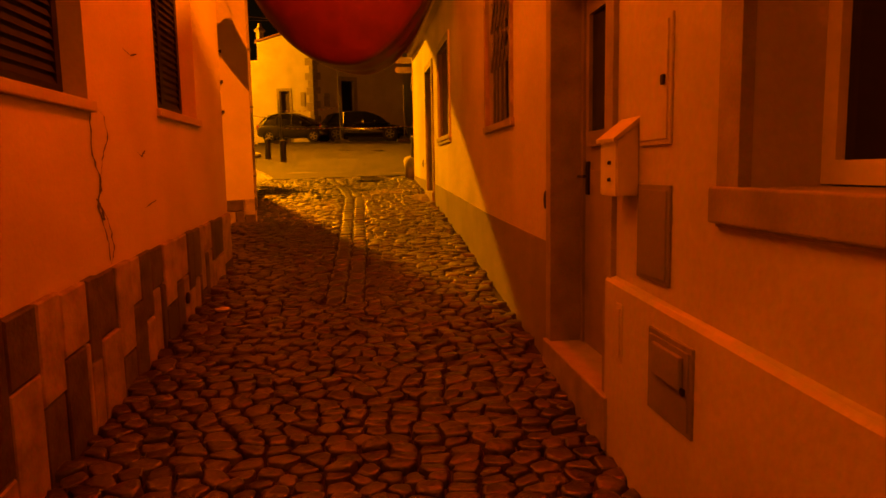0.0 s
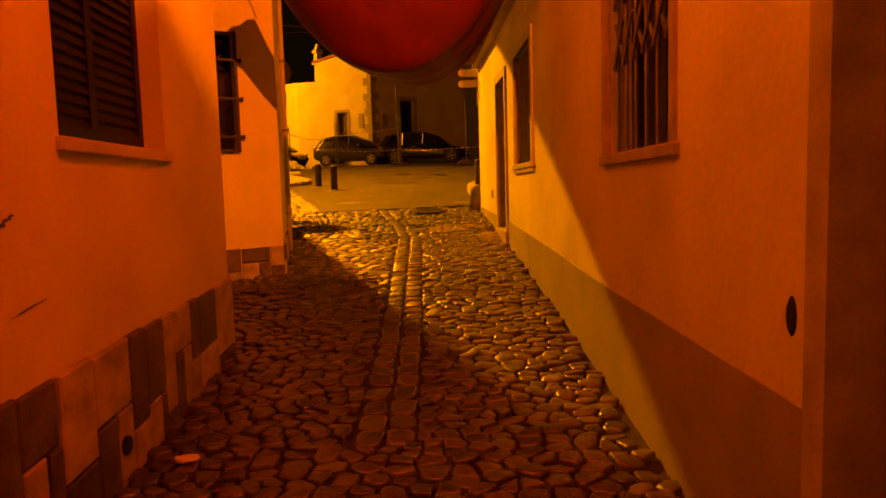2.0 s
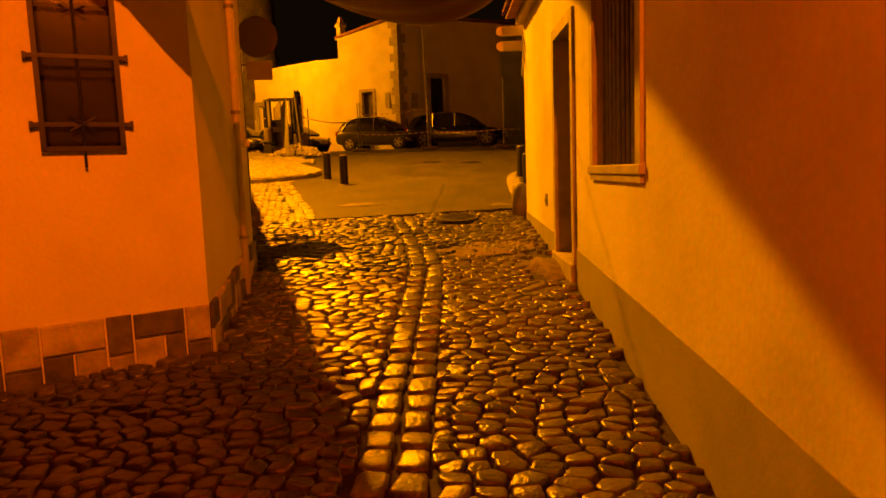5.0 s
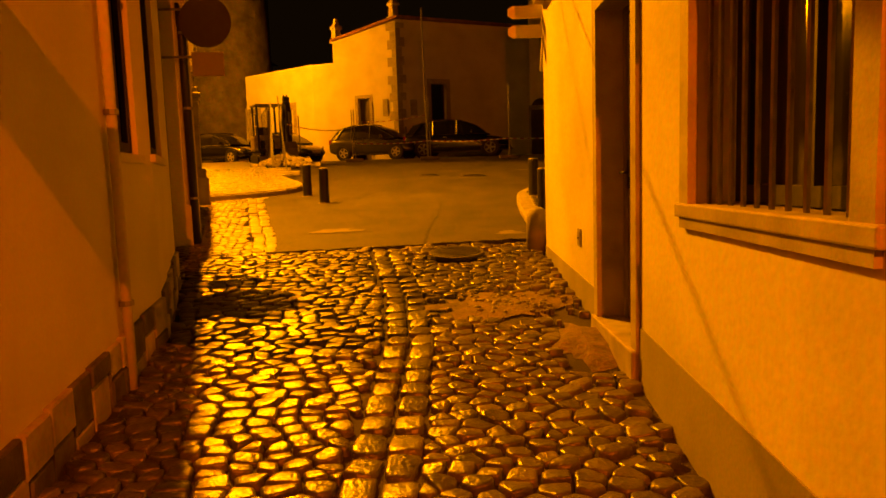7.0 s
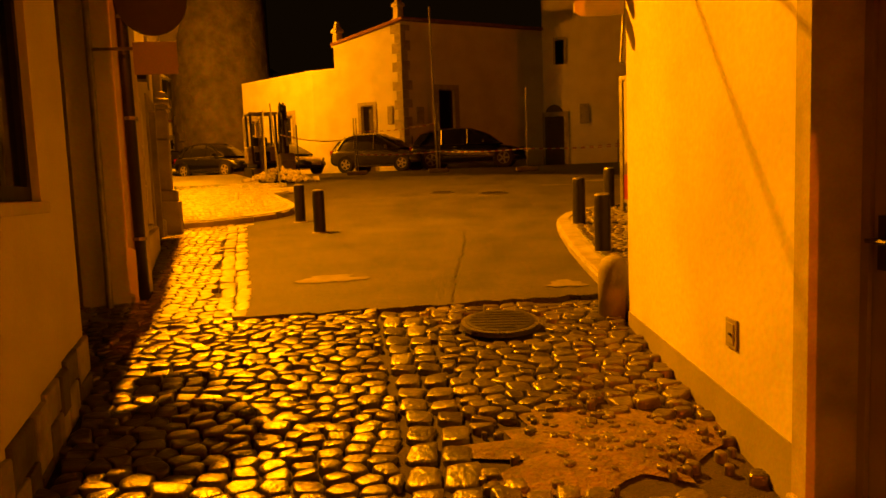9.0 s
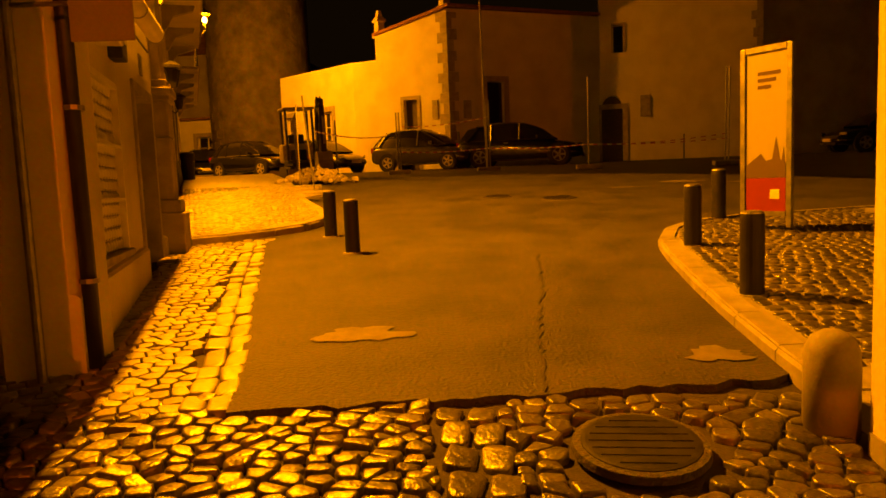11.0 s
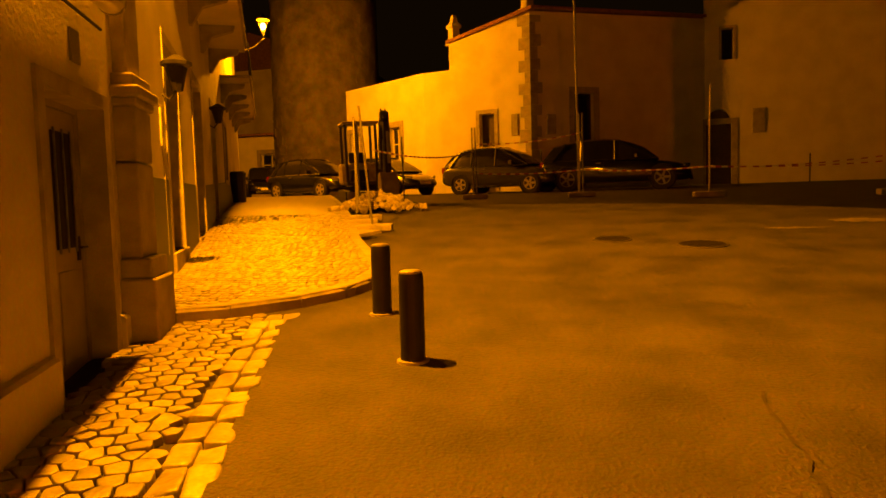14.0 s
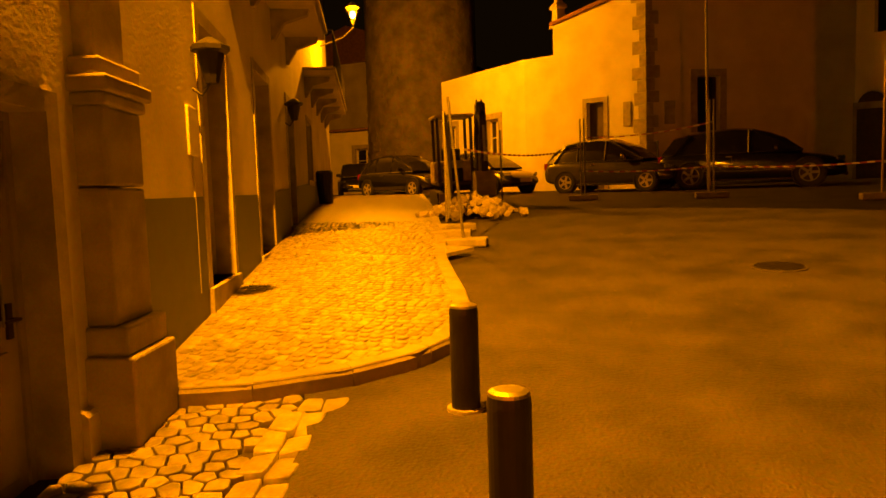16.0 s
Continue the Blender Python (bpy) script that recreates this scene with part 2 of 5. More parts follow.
wall("wall_balcony_house_end", (-7, 15.5), (-3.68, 15.5), 1, 9.5, STUCCO, label="pale plastered end wall of a house")
VA, VB = (-5.42, 19.75), (-16.1, 40.1)
vdoors = [(at(VA, VB, 21.75), at(VA, VB, 22.75), 2.4, 4.85), (at(VA, VB, 24.4), at(VA, VB, 25.6), 2.45, 5.0),
          (at(VA, VB, 27.6), at(VA, VB, 28.5), 2.7, 5.1), (at(VA, VB, 31.2), at(VA, VB, 32.3), 3.7, 5.2)]
wall("wall_row_houses", VA, VB, 1, 9.5, STUCCO, vdoors, label="pale plastered row of houses with a green dado")
wall("wall_row_end", (-24, 40.1), (-16.1, 40.1), -1, 9.5, STUCCO, label="plastered end wall of a row of houses")

RA, RB, RC, RD = (1.174, -4.0), (0.93, 8.0), (0.822, 11.1), (0.635, 14.65)
RW1 = (at(RA, RB, 0.55), at(RA, RB, 1.9), 1.50, 2.85)
RDOOR1 = (at(RA, RB, 3.03), at(RA, RB, 3.97), 0.50, 2.62)
RW2 = (at(RA, RB, 5.17), at(RA, RB, 6.27), 1.95, 3.25)
wall("wall_east", RA, RB, -1, 6.0, STUCCO, [RW1, RDOOR1, RW2], label="plastered house wall with a grey painted dado")
RW3 = (at(RB, RC, 9.15), at(RB, RC, 10.33), 2.04, 3.3)
wall("wall_east_middle", RB, RC, -1, 3.95, STUCCO, [RW3], label="plastered low house wall with a framed window")
RDOOR2 = (at(RC, RD, 11.24), at(RC, RD, 12.1), 1.19, 3.27)
wall("wall_east_corner", RC, RD, -1, 3.95, STUCCO, [RDOOR2], label="pale plastered low house wall by the square")
wall("wall_east_front", RD, (12, 17.2), -1, 3.95, STUCCO, label="pale plastered low house front on the square")
wall("wall_alley_back", (-2, -4.0), (2, -4.0), -1, 6.0, WHITEWASH, label="plastered wall closing the alley")


def dado(name, a, b, side, tops, proud, mat, label, gaps=(), cap=0.0):
    """A band on a wall, its upper edge at heights (y, z), left out at gaps of the plan's y."""
    f = wall_frame(a, b, side)
    ys = sorted({a[1], b[1], *(y for g in gaps for y in g), *np.linspace(a[1], b[1], 14)})
    bm = bmesh.new()
    for y0, y1 in zip(ys, ys[1:]):
        if any(g[0] <= (y0 + y1) / 2 <= g[1] for g in gaps):
            continue
        s0, s1 = at(a, b, y0), at(a, b, y1)
        t0, t1 = (float(np.interp(y, [t[0] for t in tops], [t[1] for t in tops])) for y in (y0, y1))
        rows = [(0, ground_z(y0) - 0.3, ground_z(y1) - 0.3), (proud, ground_z(y0) - 0.3, ground_z(y1) - 0.3), (proud, t0 - cap, t1 - cap), (proud * 0.6, t0 - cap * 0.25, t1 - cap * 0.25), (0, t0, t1)]
        va = [bm.verts.new((s0, p, z)) for p, z, _ in rows]
        vb = [bm.verts.new((s1, p, z)) for p, _, z in rows]
        for k in range(len(rows) - 1):
            bm.faces.new((va[k], vb[k], vb[k + 1], va[k + 1]))
        bm.faces.new(va)
        bm.faces.new(vb[::-1])
    ob = link(name, bm, mat)
    ob.matrix_world = f
    return tagged(ob, label, "dado", kind="structure")


TOPS = [(-4, 0.95), (1.3, 1.02), (2.96, 1.08), (4.1, 1.11), (6.4, 1.15), (8.5, 1.23), (11.2, 1.34), (12.1, 1.36), (14.65, 1.44)]
dado("trim_dado_near", RA, (RA[0] + (RB[0] - RA[0]) * 6.97 / 12, 2.97), -1, TOPS, 0.035, STUCCO, "plastered plinth with a rounded upper edge", cap=0.025)
dado("trim_dado", (RA[0] + (RB[0] - RA[0]) * 8.05 / 12, 4.05), RB, -1, TOPS, 0.008, GREYBAND, "grey painted dado band on plaster")
dado("trim_dado_middle", RB, RC, -1, TOPS, 0.008, GREYBAND, "grey painted dado band on plaster")
dado("trim_dado_corner", RC, RD, -1, [(11, 1.33), (14.65, 1.45)], 0.008, GREYBAND, "grey painted dado band on plaster", gaps=[(11.2, 12.15)])


# ---- stone slabs at the foot of the west walls ----
def facing(owner, a, b, side, tops, seed, proud=0.03):
    """Upright slabs of two tones in two uneven rows."""
    rng = random.Random(seed)
    length = (Vector(b) - Vector(a)).length
    f = wall_frame(a, b, side)
    s, turn = 0.0, 0
    while s < length - 0.02:
        w = min(rng.uniform(0.40, 0.56), length - s)
        if length - s - w < 0.2:
            w = length - s
        cut = rng.uniform(0.34, 0.62)
        y = a[1] + (b[1] - a[1]) * (s + w / 2) / length
        top, low = float(np.interp(y, [t[0] for t in tops], [t[1] for t in tops])), ground_z(y) - 0.12
        slope = (b[1] - a[1]) / length * 0.06
        h = top - ground_z(y)
        u, v = rng.uniform(0.42, 0.7), rng.uniform(0.3, 0.58)
        m = ground_z(y) + h * cut
        m2 = ground_z(y) + h * (cut - rng.uniform(0.1, 0.28))
        rows = [(0, u, m, top, turn % 2 == 0), (u, 1, m2, top, turn % 2 == 1), (0, v, low, m, turn % 2 == 1), (v, u if u > v + 0.05 else v, low, m, turn % 2 == 0), (max(u, v), 1, low, m2, turn % 2 == 0)]
        for k, (p, q, z0, z1, dark) in enumerate(rows):
            if q - p < 0.05:
                continue
            x0, x1 = s + p * w + 0.006, s + q * w - 0.006
            bm = bmesh.new()
            vs = []
            for px, pz in ((x0, z0 + 0.006), (x1, z0 + 0.006), (x1, z1 - 0.006), (x0, z1 - 0.006)):
                vs.append((px, pz + slope * (px - s - w / 2)))
            cx, cz = sum(p0[0] for p0 in vs) / 4, sum(p0[1] for p0 in vs) / 4
            pr = proud + rng.uniform(-0.006, 0.008)
            o = [bm.verts.new((px, -0.01, pz)) for px, pz in vs]
            i1 = [bm.verts.new((px, pr - 0.008, pz)) for px, pz in vs]
            i2 = [bm.verts.new((px + (0.008 if px < cx else -0.008), pr, pz + (0.008 if pz < cz else -0.008))) for px, pz in vs]
            for e, g in ((o, i1), (i1, i2)):
                for j in range(4):
                    bm.faces.new((e[j], e[(j + 1) % 4], g[(j + 1) % 4], g[j]))
            bm.faces.new(i2)
            ob = part("stone_slab", bm, SLABDARK if dark else SLAB, owner)
        s += w
        turn += 1
    return owner

# ---- windows and doors in the alley ----
def fixture(name, a, b, side, s, z, label, category, kind="structure"):
    return thing(name, wall_frame(a, b, side) @ Matrix.Translation((s, 0, z)), label, category, kind=kind)


def window(name, a, b, side, hole, label, trim=0.09, sill=True, shutters=False, bars="", mat=TRIMSTONE, frame_mat=PAINTWHITE, deep=0.2):
    s0, s1, z0, z1 = hole
    w, h = s1 - s0, z1 - z0
    ob = fixture(name, a, b, side, s0, z0, label, "window")
    if trim:
        part("window_surround", boxes((-trim, 0.004, -0.02, 0.022, -trim, h + trim), (w - 0.004, w + trim, -0.02, 0.022, -trim, h + trim), (0, w, -0.02, 0.022, h, h + trim), (0, w, -0.02, 0.022, -trim, 0)), mat, ob, "stone surround")
    if sill:
        part("window_sill", boxes((-trim - 0.03, w + trim + 0.03, -deep, 0.035, -0.11 if trim > 0.11 else -0.055, 0.005), bevel=0.008), mat, ob, "projecting stone sill")
    f = 0.06
    part("window_frame", boxes((0, f, -deep - 0.05, -deep, 0.01, h), (w - f, w, -deep - 0.05, -deep, 0.01, h), (f, w - f, -deep - 0.05, -deep, 0.01, f + 0.02), (f, w - f, -deep - 0.05, -deep, h - f, h),
                               (w / 2 - 0.03, w / 2 + 0.03, -deep - 0.05, -deep, f, h - f)), frame_mat, ob)
    for k in (0, 1):
        x0, x1 = (f, w / 2 - 0.03) if k == 0 else (w / 2 + 0.03, w - f)
        if shutters:
            bm = boxes((x0, x1, -deep - 0.03, -deep - 0.02, f, h - f))
            n = int((h - 0.12) / 0.055)
            for i in range(n):
                z = f + 0.02 + i * 0.055
                vs = [bm.verts.new(p) for p in ((x0, -deep - 0.02, z + 0.04), (x1, -deep - 0.02, z + 0.04), (x1, -deep - 0.002, z), (x0, -deep - 0.002, z))]
                bm.faces.new(vs)
            part("shutter", bm, SHUTTER, ob, "dark louvred shutter")
        else:
            part("pane", boxes((x0, x1, -deep - 0.035, -deep - 0.03, f, h - f)), GLASS, ob)
    # black sheet in place of the unlit room behind
    part("unlit_room_sheet", boxes((0, w, -0.39, -0.37, 0, h)), DARK, ob)
    if bars:
        n = max(3, int(w / (0.17 if bars == "lattice" else 0.11)))
        for i in range(n + 1):
            x = 0.03 + (w - 0.06) * i / n
            part("bar", tube(bmesh.new(), [(x, -0.06, 0.0), (x, -0.06, h)], 0.011, 6), GALV if bars != "iron" else IRON, ob)
            if bars == "lattice" and i < n:
                x1 = 0.03 + (w - 0.06) * (i + 1) / n
                for z in np.arange(0.5, h - 0.25, 0.34):
                    part("brace", tube(bmesh.new(), [(x, -0.048, z), (x1, -0.048, z + 0.26)], 0.011, 5), GALV, ob)
                    part("brace", tube(bmesh.new(), [(x1, -0.036, z), (x, -0.036, z + 0.26)], 0.011, 5), GALV, ob)
    return ob


window("window_1", LA, LB, 1, WIN1, "dark louvred shutters in a whitewashed wall", trim=0, shutters=True, frame_mat=SHUTTER, deep=0.12, mat=STUCCO)
window("window_2", LA, LB, 1, WIN2, "dark louvred shutters above a thin sill", trim=0, shutters=True, frame_mat=SHUTTER, deep=0.12, mat=STUCCO)
window("window_3", RA, RB, -1, RW1, "recessed window with a cream frame and stone surround", trim=0.12, deep=0.24)
window("window_4", RA, RB, -1, RW2, "window behind a folding lattice grille", trim=0.05, bars="lattice", deep=0.15, frame_mat=SHUTTER)
window("window_5", RB, RC, -1, RW3, "stone framed window behind plain iron bars", trim=0.1, bars="plain", deep=0.18, frame_mat=SHUTTER)
window("window_6", SA, SB, 1, WIN5, "narrow dark window in shade", trim=0, frame_mat=SHUTTER, deep=0.04, mat=STUCCO)
window("window_7", TA, TB, 1, WIN6, "narrow dark window in shade", trim=0, frame_mat=SHUTTER, deep=0.04, mat=STUCCO)


def iron_grille():
    s0, s1, z0, z1 = GRILLE
    w, h = s1 - s0, z1 - z0
    ob = fixture("window_8", FA, FB, 1, s0, z0, "narrow window behind a wrought iron grille with stars", "window")
    part("pane", boxes((0, w, -0.2, -0.19, 0, h)), GLASS, ob)
    # the unlit room here is only a black sheet
    part("unlit_room_sheet", boxes((0, w, -0.39, -0.37, 0, h)), DARK, ob)
    part("grille_frame", boxes((-0.01, 0.02, 0.03, 0.05, 0, h), (w - 0.02, w + 0.01, 0.03, 0.05, 0, h), (-0.01, w + 0.01, 0.03, 0.05, 0, 0.03)), IRON, ob, "flat black iron frame")
    part("bar", tube(bmesh.new(), [(w / 2, 0.04, -0.1), (w / 2, 0.04, h)], 0.01, 6), IRON, ob)
    for z in (0.16, 0.56, 0.96):
        part("crossbar", boxes((-0.05, w + 0.05, 0.034, 0.052, z - 0.012, z + 0.012), (-0.06, -0.04, -0.01, 0.05, z - 0.02, z + 0.02), (w + 0.04, w + 0.06, -0.01, 0.05, z - 0.02, z + 0.02)), IRON, ob)
    for z in (0.16, 0.96):
        bm = bmesh.new()
        for k in range(3):
            a = math.pi * (k + 0.5) / 3
            tube(bm, [(w / 2 - 0.08 * math.cos(a), 0.06, z - 0.08 * math.sin(a)), (w / 2 + 0.08 * math.cos(a), 0.06, z + 0.08 * math.sin(a))], 0.007, 5)
        part("star", bm, IRON, ob)


iron_grille()


def house_door(name, a, b, side, hole, label, mat, kind):
    s0, s1, z0, z1 = hole
    w, h = s1 - s0, z1 - z0
    ob = fixture(name, a, b, side, s0, z0, label, "door")
    d = -0.16
    j = 0.1
    part("door_surround", boxes((-j, 0.004, -0.3, 0.025, -0.25, h + j), (w - 0.004, w + j, -0.3, 0.025, -0.25, h + j), (0, w, -0.3, 0.025, h - 0.004, h + j)), TRIMSTONE, ob, "stone surround")
    part("threshold", boxes((-j, w + j, -0.3, 0.05, -0.26, 0.008), bevel=0.012), TRIMSTONE, ob, "worn stone step")
    part("door_frame", boxes((0, 0.05, d - 0.06, d, 0, h), (w - 0.05, w, d - 0.06, d, 0, h), (0.05, w - 0.05, d - 0.06, d, h - 0.05, h)), mat, ob)
    leaf = part("door_leaf", boxes((0.055, w - 0.055, d - 0.05, d - 0.015, 0.01, h - 0.055)), mat, ob)
    if kind == "glazed":
        part("lower_panel", boxes((0.16, w - 0.16, d - 0.02, d - 0.005, 0.14, h * 0.5), bevel=0.006), mat, leaf)
        part("pane", boxes((0.18, w - 0.18, d - 0.018, d - 0.012, h * 0.6, h - 0.2)), GLASS, leaf)
        part("glazing_bead", boxes((0.15, w - 0.15, d - 0.02, d + 0.01, h * 0.56, h * 0.6), (0.15, 0.18, d - 0.02, d + 0.01, h * 0.6, h - 0.2), (w - 0.18, w - 0.15, d - 0.02, d + 0.01, h * 0.6, h - 0.2), (0.15, w - 0.15, d - 0.02, d + 0.01, h - 0.2, h - 0.17)), mat, leaf)
    else:
        for x in (0.14, w / 2 + 0.03):
            part("opening", boxes((x, x + w / 2 - 0.17, d - 0.018, d - 0.012, h * 0.48, h - 0.2)), DARK, leaf)
            part("lower_panel", boxes((x, x + w / 2 - 0.17, d - 0.02, d - 0.004, 0.14, h * 0.4), bevel=0.006), mat, leaf)
            for i in range(3):
                xx = x + 0.03 + i * (w / 2 - 0.23) / 2
                part("bar", tube(bmesh.new(), [(xx, d + 0.0, h * 0.48 - 0.03), (xx, d + 0.0, h - 0.18)], 0.008, 6), GALV, leaf)
    bm = boxes((w - 0.14, w - 0.1, d - 0.015, d + 0.0, h * 0.43, h * 0.52))
    tube(bm, [(w - 0.12, d, h * 0.48), (w - 0.12, d + 0.05, h * 0.48), (w - 0.23, d + 0.05, h * 0.48)], 0.009, 6)
    part("door_handle", bm, IRON, leaf, "dark lever handle")
    return ob


house_door("door_1", RA, RB, -1, RDOOR1, "closed painted wooden door with a small pane", DOORPAINT, "glazed")
house_door("door_2", RC, RD, -1, RDOOR2, "closed panelled door with barred openings", DOORPAINT, "barred")
house_door("door_3", UA, UB, 1, SHOPDOOR, "closed pale door with tall barred openings", DOORPAINT, "barred")


def row_door(name, hole, label):
    s0, s1, z0, z1 = hole
    w, h = s1 - s0, z1 - z0
    ob = fixture(name, VA, VB, 1, s0, z0, label, "door")
    part("door_surround", boxes((-0.13, 0.004, -0.2, 0.014, -0.1, h + 0.13), (w - 0.004, w + 0.13, -0.2, 0.014, -0.1, h + 0.13), (0, w, -0.2, 0.014, h - 0.004, h + 0.13)), TRIMSTONE, ob, "stone surround")
    part("door_leaf", boxes((0, w / 2 - 0.004, -0.34, -0.28, 0, h), (w / 2 + 0.004, w, -0.34, -0.28, 0, h)), WOODDARK, ob)
    part("threshold", boxes((-0.13, w + 0.13, -0.3, 0.05, -0.3, 0.0), bevel=0.01), TRIMSTONE, ob)
    for k in range(4):
        part("door_panel", boxes((0.08 + (k % 2) * w / 2, w / 2 - 0.08 + (k % 2) * w / 2, -0.29, -0.265, 0.2 + (k // 2) * h * 0.5, h * 0.45 + (k // 2) * h * 0.48), bevel=0.008), WOODDARK, ob)


row_door("door_4", vdoors[0], "tall dark double door in a stone surround")
row_door("door_5", vdoors[1], "tall dark double door in a stone surround")
row_door("door_6", vdoors[2], "tall dark double door in a stone surround")
window("window_9", VA, VB, 1, vdoors[3], "tall window with a stone surround", trim=0.12)


def lattice_window():
    s0, s1, z0, z1 = LATT
    w, h = s1 - s0, z1 - z0
    ob = fixture("window_10", UA, UB, 1, s0, z0, "shop window behind a pale lattice grille", "window")
    part("pane", boxes((0, w, -0.2, -0.19, 0, h)), GLASS, ob)
    part("backing_panel", boxes((0, w, -0.06, -0.045, 0, h)), TRIMSTONE, ob)
    nx, nz = 13, 14
    for i in range(nx):
        for k in range(nz):
            x, z = w * (i + 0.5) / nx, h * (k + 0.5) / nz
            bm = bmesh.new()
            lathe(bm, [(0.046, 0), (0.05, 0.012), (0.03, 0.02)], 8)
            bm.transform(Matrix.Translation((x, -0.04, z)) @ Matrix.Rotation(-math.pi / 2, 4, "X"))
            part("lattice_ring", bm, PAINTWHITE, ob)
    part("grille_frame", boxes((-0.02, 0.02, -0.03, 0.03, 0, h), (w - 0.02, w + 0.02, -0.03, 0.03, 0, h), (0.02, w - 0.02, -0.03, 0.03, h - 0.03, h + 0.02), (0.02, w - 0.02, -0.03, 0.03, h * 0.62, h * 0.62 + 0.025), (0.02, w - 0.02, -0.03, 0.03, h * 0.3, h * 0.3 + 0.025)), PAINTWHITE, ob)
    part("window_sill", boxes((-0.06, w + 0.06, -0.2, 0.07, -0.06, 0), bevel=0.008), TRIMSTONE, ob)


lattice_window()

# ---- plinths, pilaster, dado and balconies of the row ----
dado("trim_plinth", UA, UB, 1, [(15.5, 1.98), (19.75, 2.12)], 0.06, STUCCO, "plastered plinth with a rounded edge", gaps=[(18.04, 19.2)], cap=0.03)
dado("trim_green_dado", VA, VB, 1, [(19.75, 3.22), (25, 3.3), (40, 4.1)], 0.012, GREENTILE, "dark green painted dado", gaps=[(21.6, 22.9), (24.25, 25.75), (27.45, 28.65)])


def pilaster():
    f = wall_frame(UA, UB, 1) @ Matrix.Translation((at(UA, UB, 19.36), 0, ground_z(19.4)))
    ob = thing("pilaster", f, "weathered stone pilaster at a house corner", "pilaster", kind="structure")
    rows = [("base_block", -0.06, 0.52, 0.27, -0.3, 0.5), ("base_moulding", -0.03, 0.5, 0.23, 0.5, 0.66), ("shaft_block", 0.0, 0.47, 0.16, 0.66, 1.42), ("shaft_block", 0.0, 0.47, 0.16, 1.43, 1.86),
            ("capital_moulding", -0.02, 0.49, 0.19, 1.86, 1.93), ("capital_moulding", -0.05, 0.52, 0.22, 1.93, 2.02), ("capital_moulding", -0.01, 0.48, 0.17, 2.02, 2.12), ("shaft", 0.05, 0.42, 0.11, 2.12, 4.4)]
    for n, x0, x1, p, z0, z1 in rows:
        part(n, boxes((x0, x1, -0.02, p, z0, z1), bevel=0.018), TRIMSTONE, ob)


pilaster()


def balcony(a, b, y0, y1, z, out, label):
    s0, s1 = at(a, b, y0), at(a, b, y1)
    w = s1 - s0
    ob = thing("balcony", wall_frame(a, b, 1) @ Matrix.Translation((s0, 0, z)), label, "balcony", "balconies of the row")
    part("slab", boxes((0, w, -0.05, out, 0, 0.14), bevel=0.02), STUCCO, ob)
    part("slab_edge", boxes((-0.04, w + 0.04, -0.03, out + 0.05, 0.14, 0.2), bevel=0.01), TRIMSTONE, ob)
    for k in range(max(2, int(w / 1.5))):
        x = 0.25 + (w - 0.5) * k / (max(2, int(w / 1.5)) - 1)
        bm = bmesh.new()
        extrude(bm, [(0, 0), (out * 0.85, 0), (out * 0.8, -0.1), (out * 0.3, -0.22), (0.05, -0.5), (0, -0.5)], x - 0.07, x + 0.07)
        bm.transform(Matrix(((0, 1, 0, 0), (1, 0, 0, 0), (0, 0, 1, 0), (0, 0, 0, 1))))
        part("bracket", bm, TRIMSTONE, ob)
    part("handrail", tube(bmesh.new(), [(0.03, 0, 1.1), (0.03, out, 1.1), (w - 0.03, out, 1.1), (w - 0.03, 0, 1.1)], 0.02, 6), IRON, ob)
    n = int(w / 0.13)
    for k in range(n + 1):
        x = 0.03 + (w - 0.06) * k / n
        part("baluster", tube(bmesh.new(), [(x, out, 0.2), (x, out, 1.1)], 0.009, 5), IRON, ob)


balcony(VA, VB, 22.6, 28.2, 6.35, 0.75, "plastered balcony with stone brackets and iron railing")
balcony(VA, VB, 31.0, 37.9, 6.25, 0.75, "plastered balcony with stone brackets and iron railing")


def roof_eave(name, a, b, side, z, label, out=0.28):
    length = (Vector(b) - Vector(a)).length
    ob = thing(name, wall_frame(a, b, side) @ Matrix.Translation((0, 0, z)), label, "roof", kind="structure")
    part("cornice", boxes((0, length, -0.42, 0.1, 0.0, 0.09), bevel=0.01), STUCCO, ob)
    part("roof_deck", extrude(bmesh.new(), [(0, 0.09), (length, 0.09), (length, 0.12), (0, 0.12)], -0.45, out - 0.05), ROOFTILE, ob)
    n = int(length / 0.19)
    bm = bmesh.new()
    for k in range(n):
        x = (k + 0.5) * length / n
        pts = [[bm.verts.new((x + 0.085 * math.cos(t * math.pi / 6), y, 0.13 + 0.06 * math.sin(t * math.pi / 6) + (out - y) * 0.3)) for t in range(7)] for y in (out, -3.0)]
        low = [[bm.verts.new((x + 0.068 * math.cos(t * math.pi / 6), y, 0.13 + 0.045 * math.sin(t * math.pi / 6) + (out - y) * 0.3)) for t in range(7)] for y in (out, -3.0)]
        for t in range(6):
            bm.faces.new((pts[0][t], pts[0][t + 1], pts[1][t + 1], pts[1][t]))
            bm.faces.new((low[0][t], low[0][t + 1], low[1][t + 1], low[1][t]))
            bm.faces.new((pts[0][t], pts[0][t + 1], low[0][t + 1], low[0][t]))
    part("roof_tiles", bm, ROOFTILE, ob)


roof_eave("roof_east_middle", RB, RC, -1, 3.95, "clay tiled eave of a low house")
roof_eave("roof_east_corner", RC, RD, -1, 3.95, "clay tiled eave of a low house")

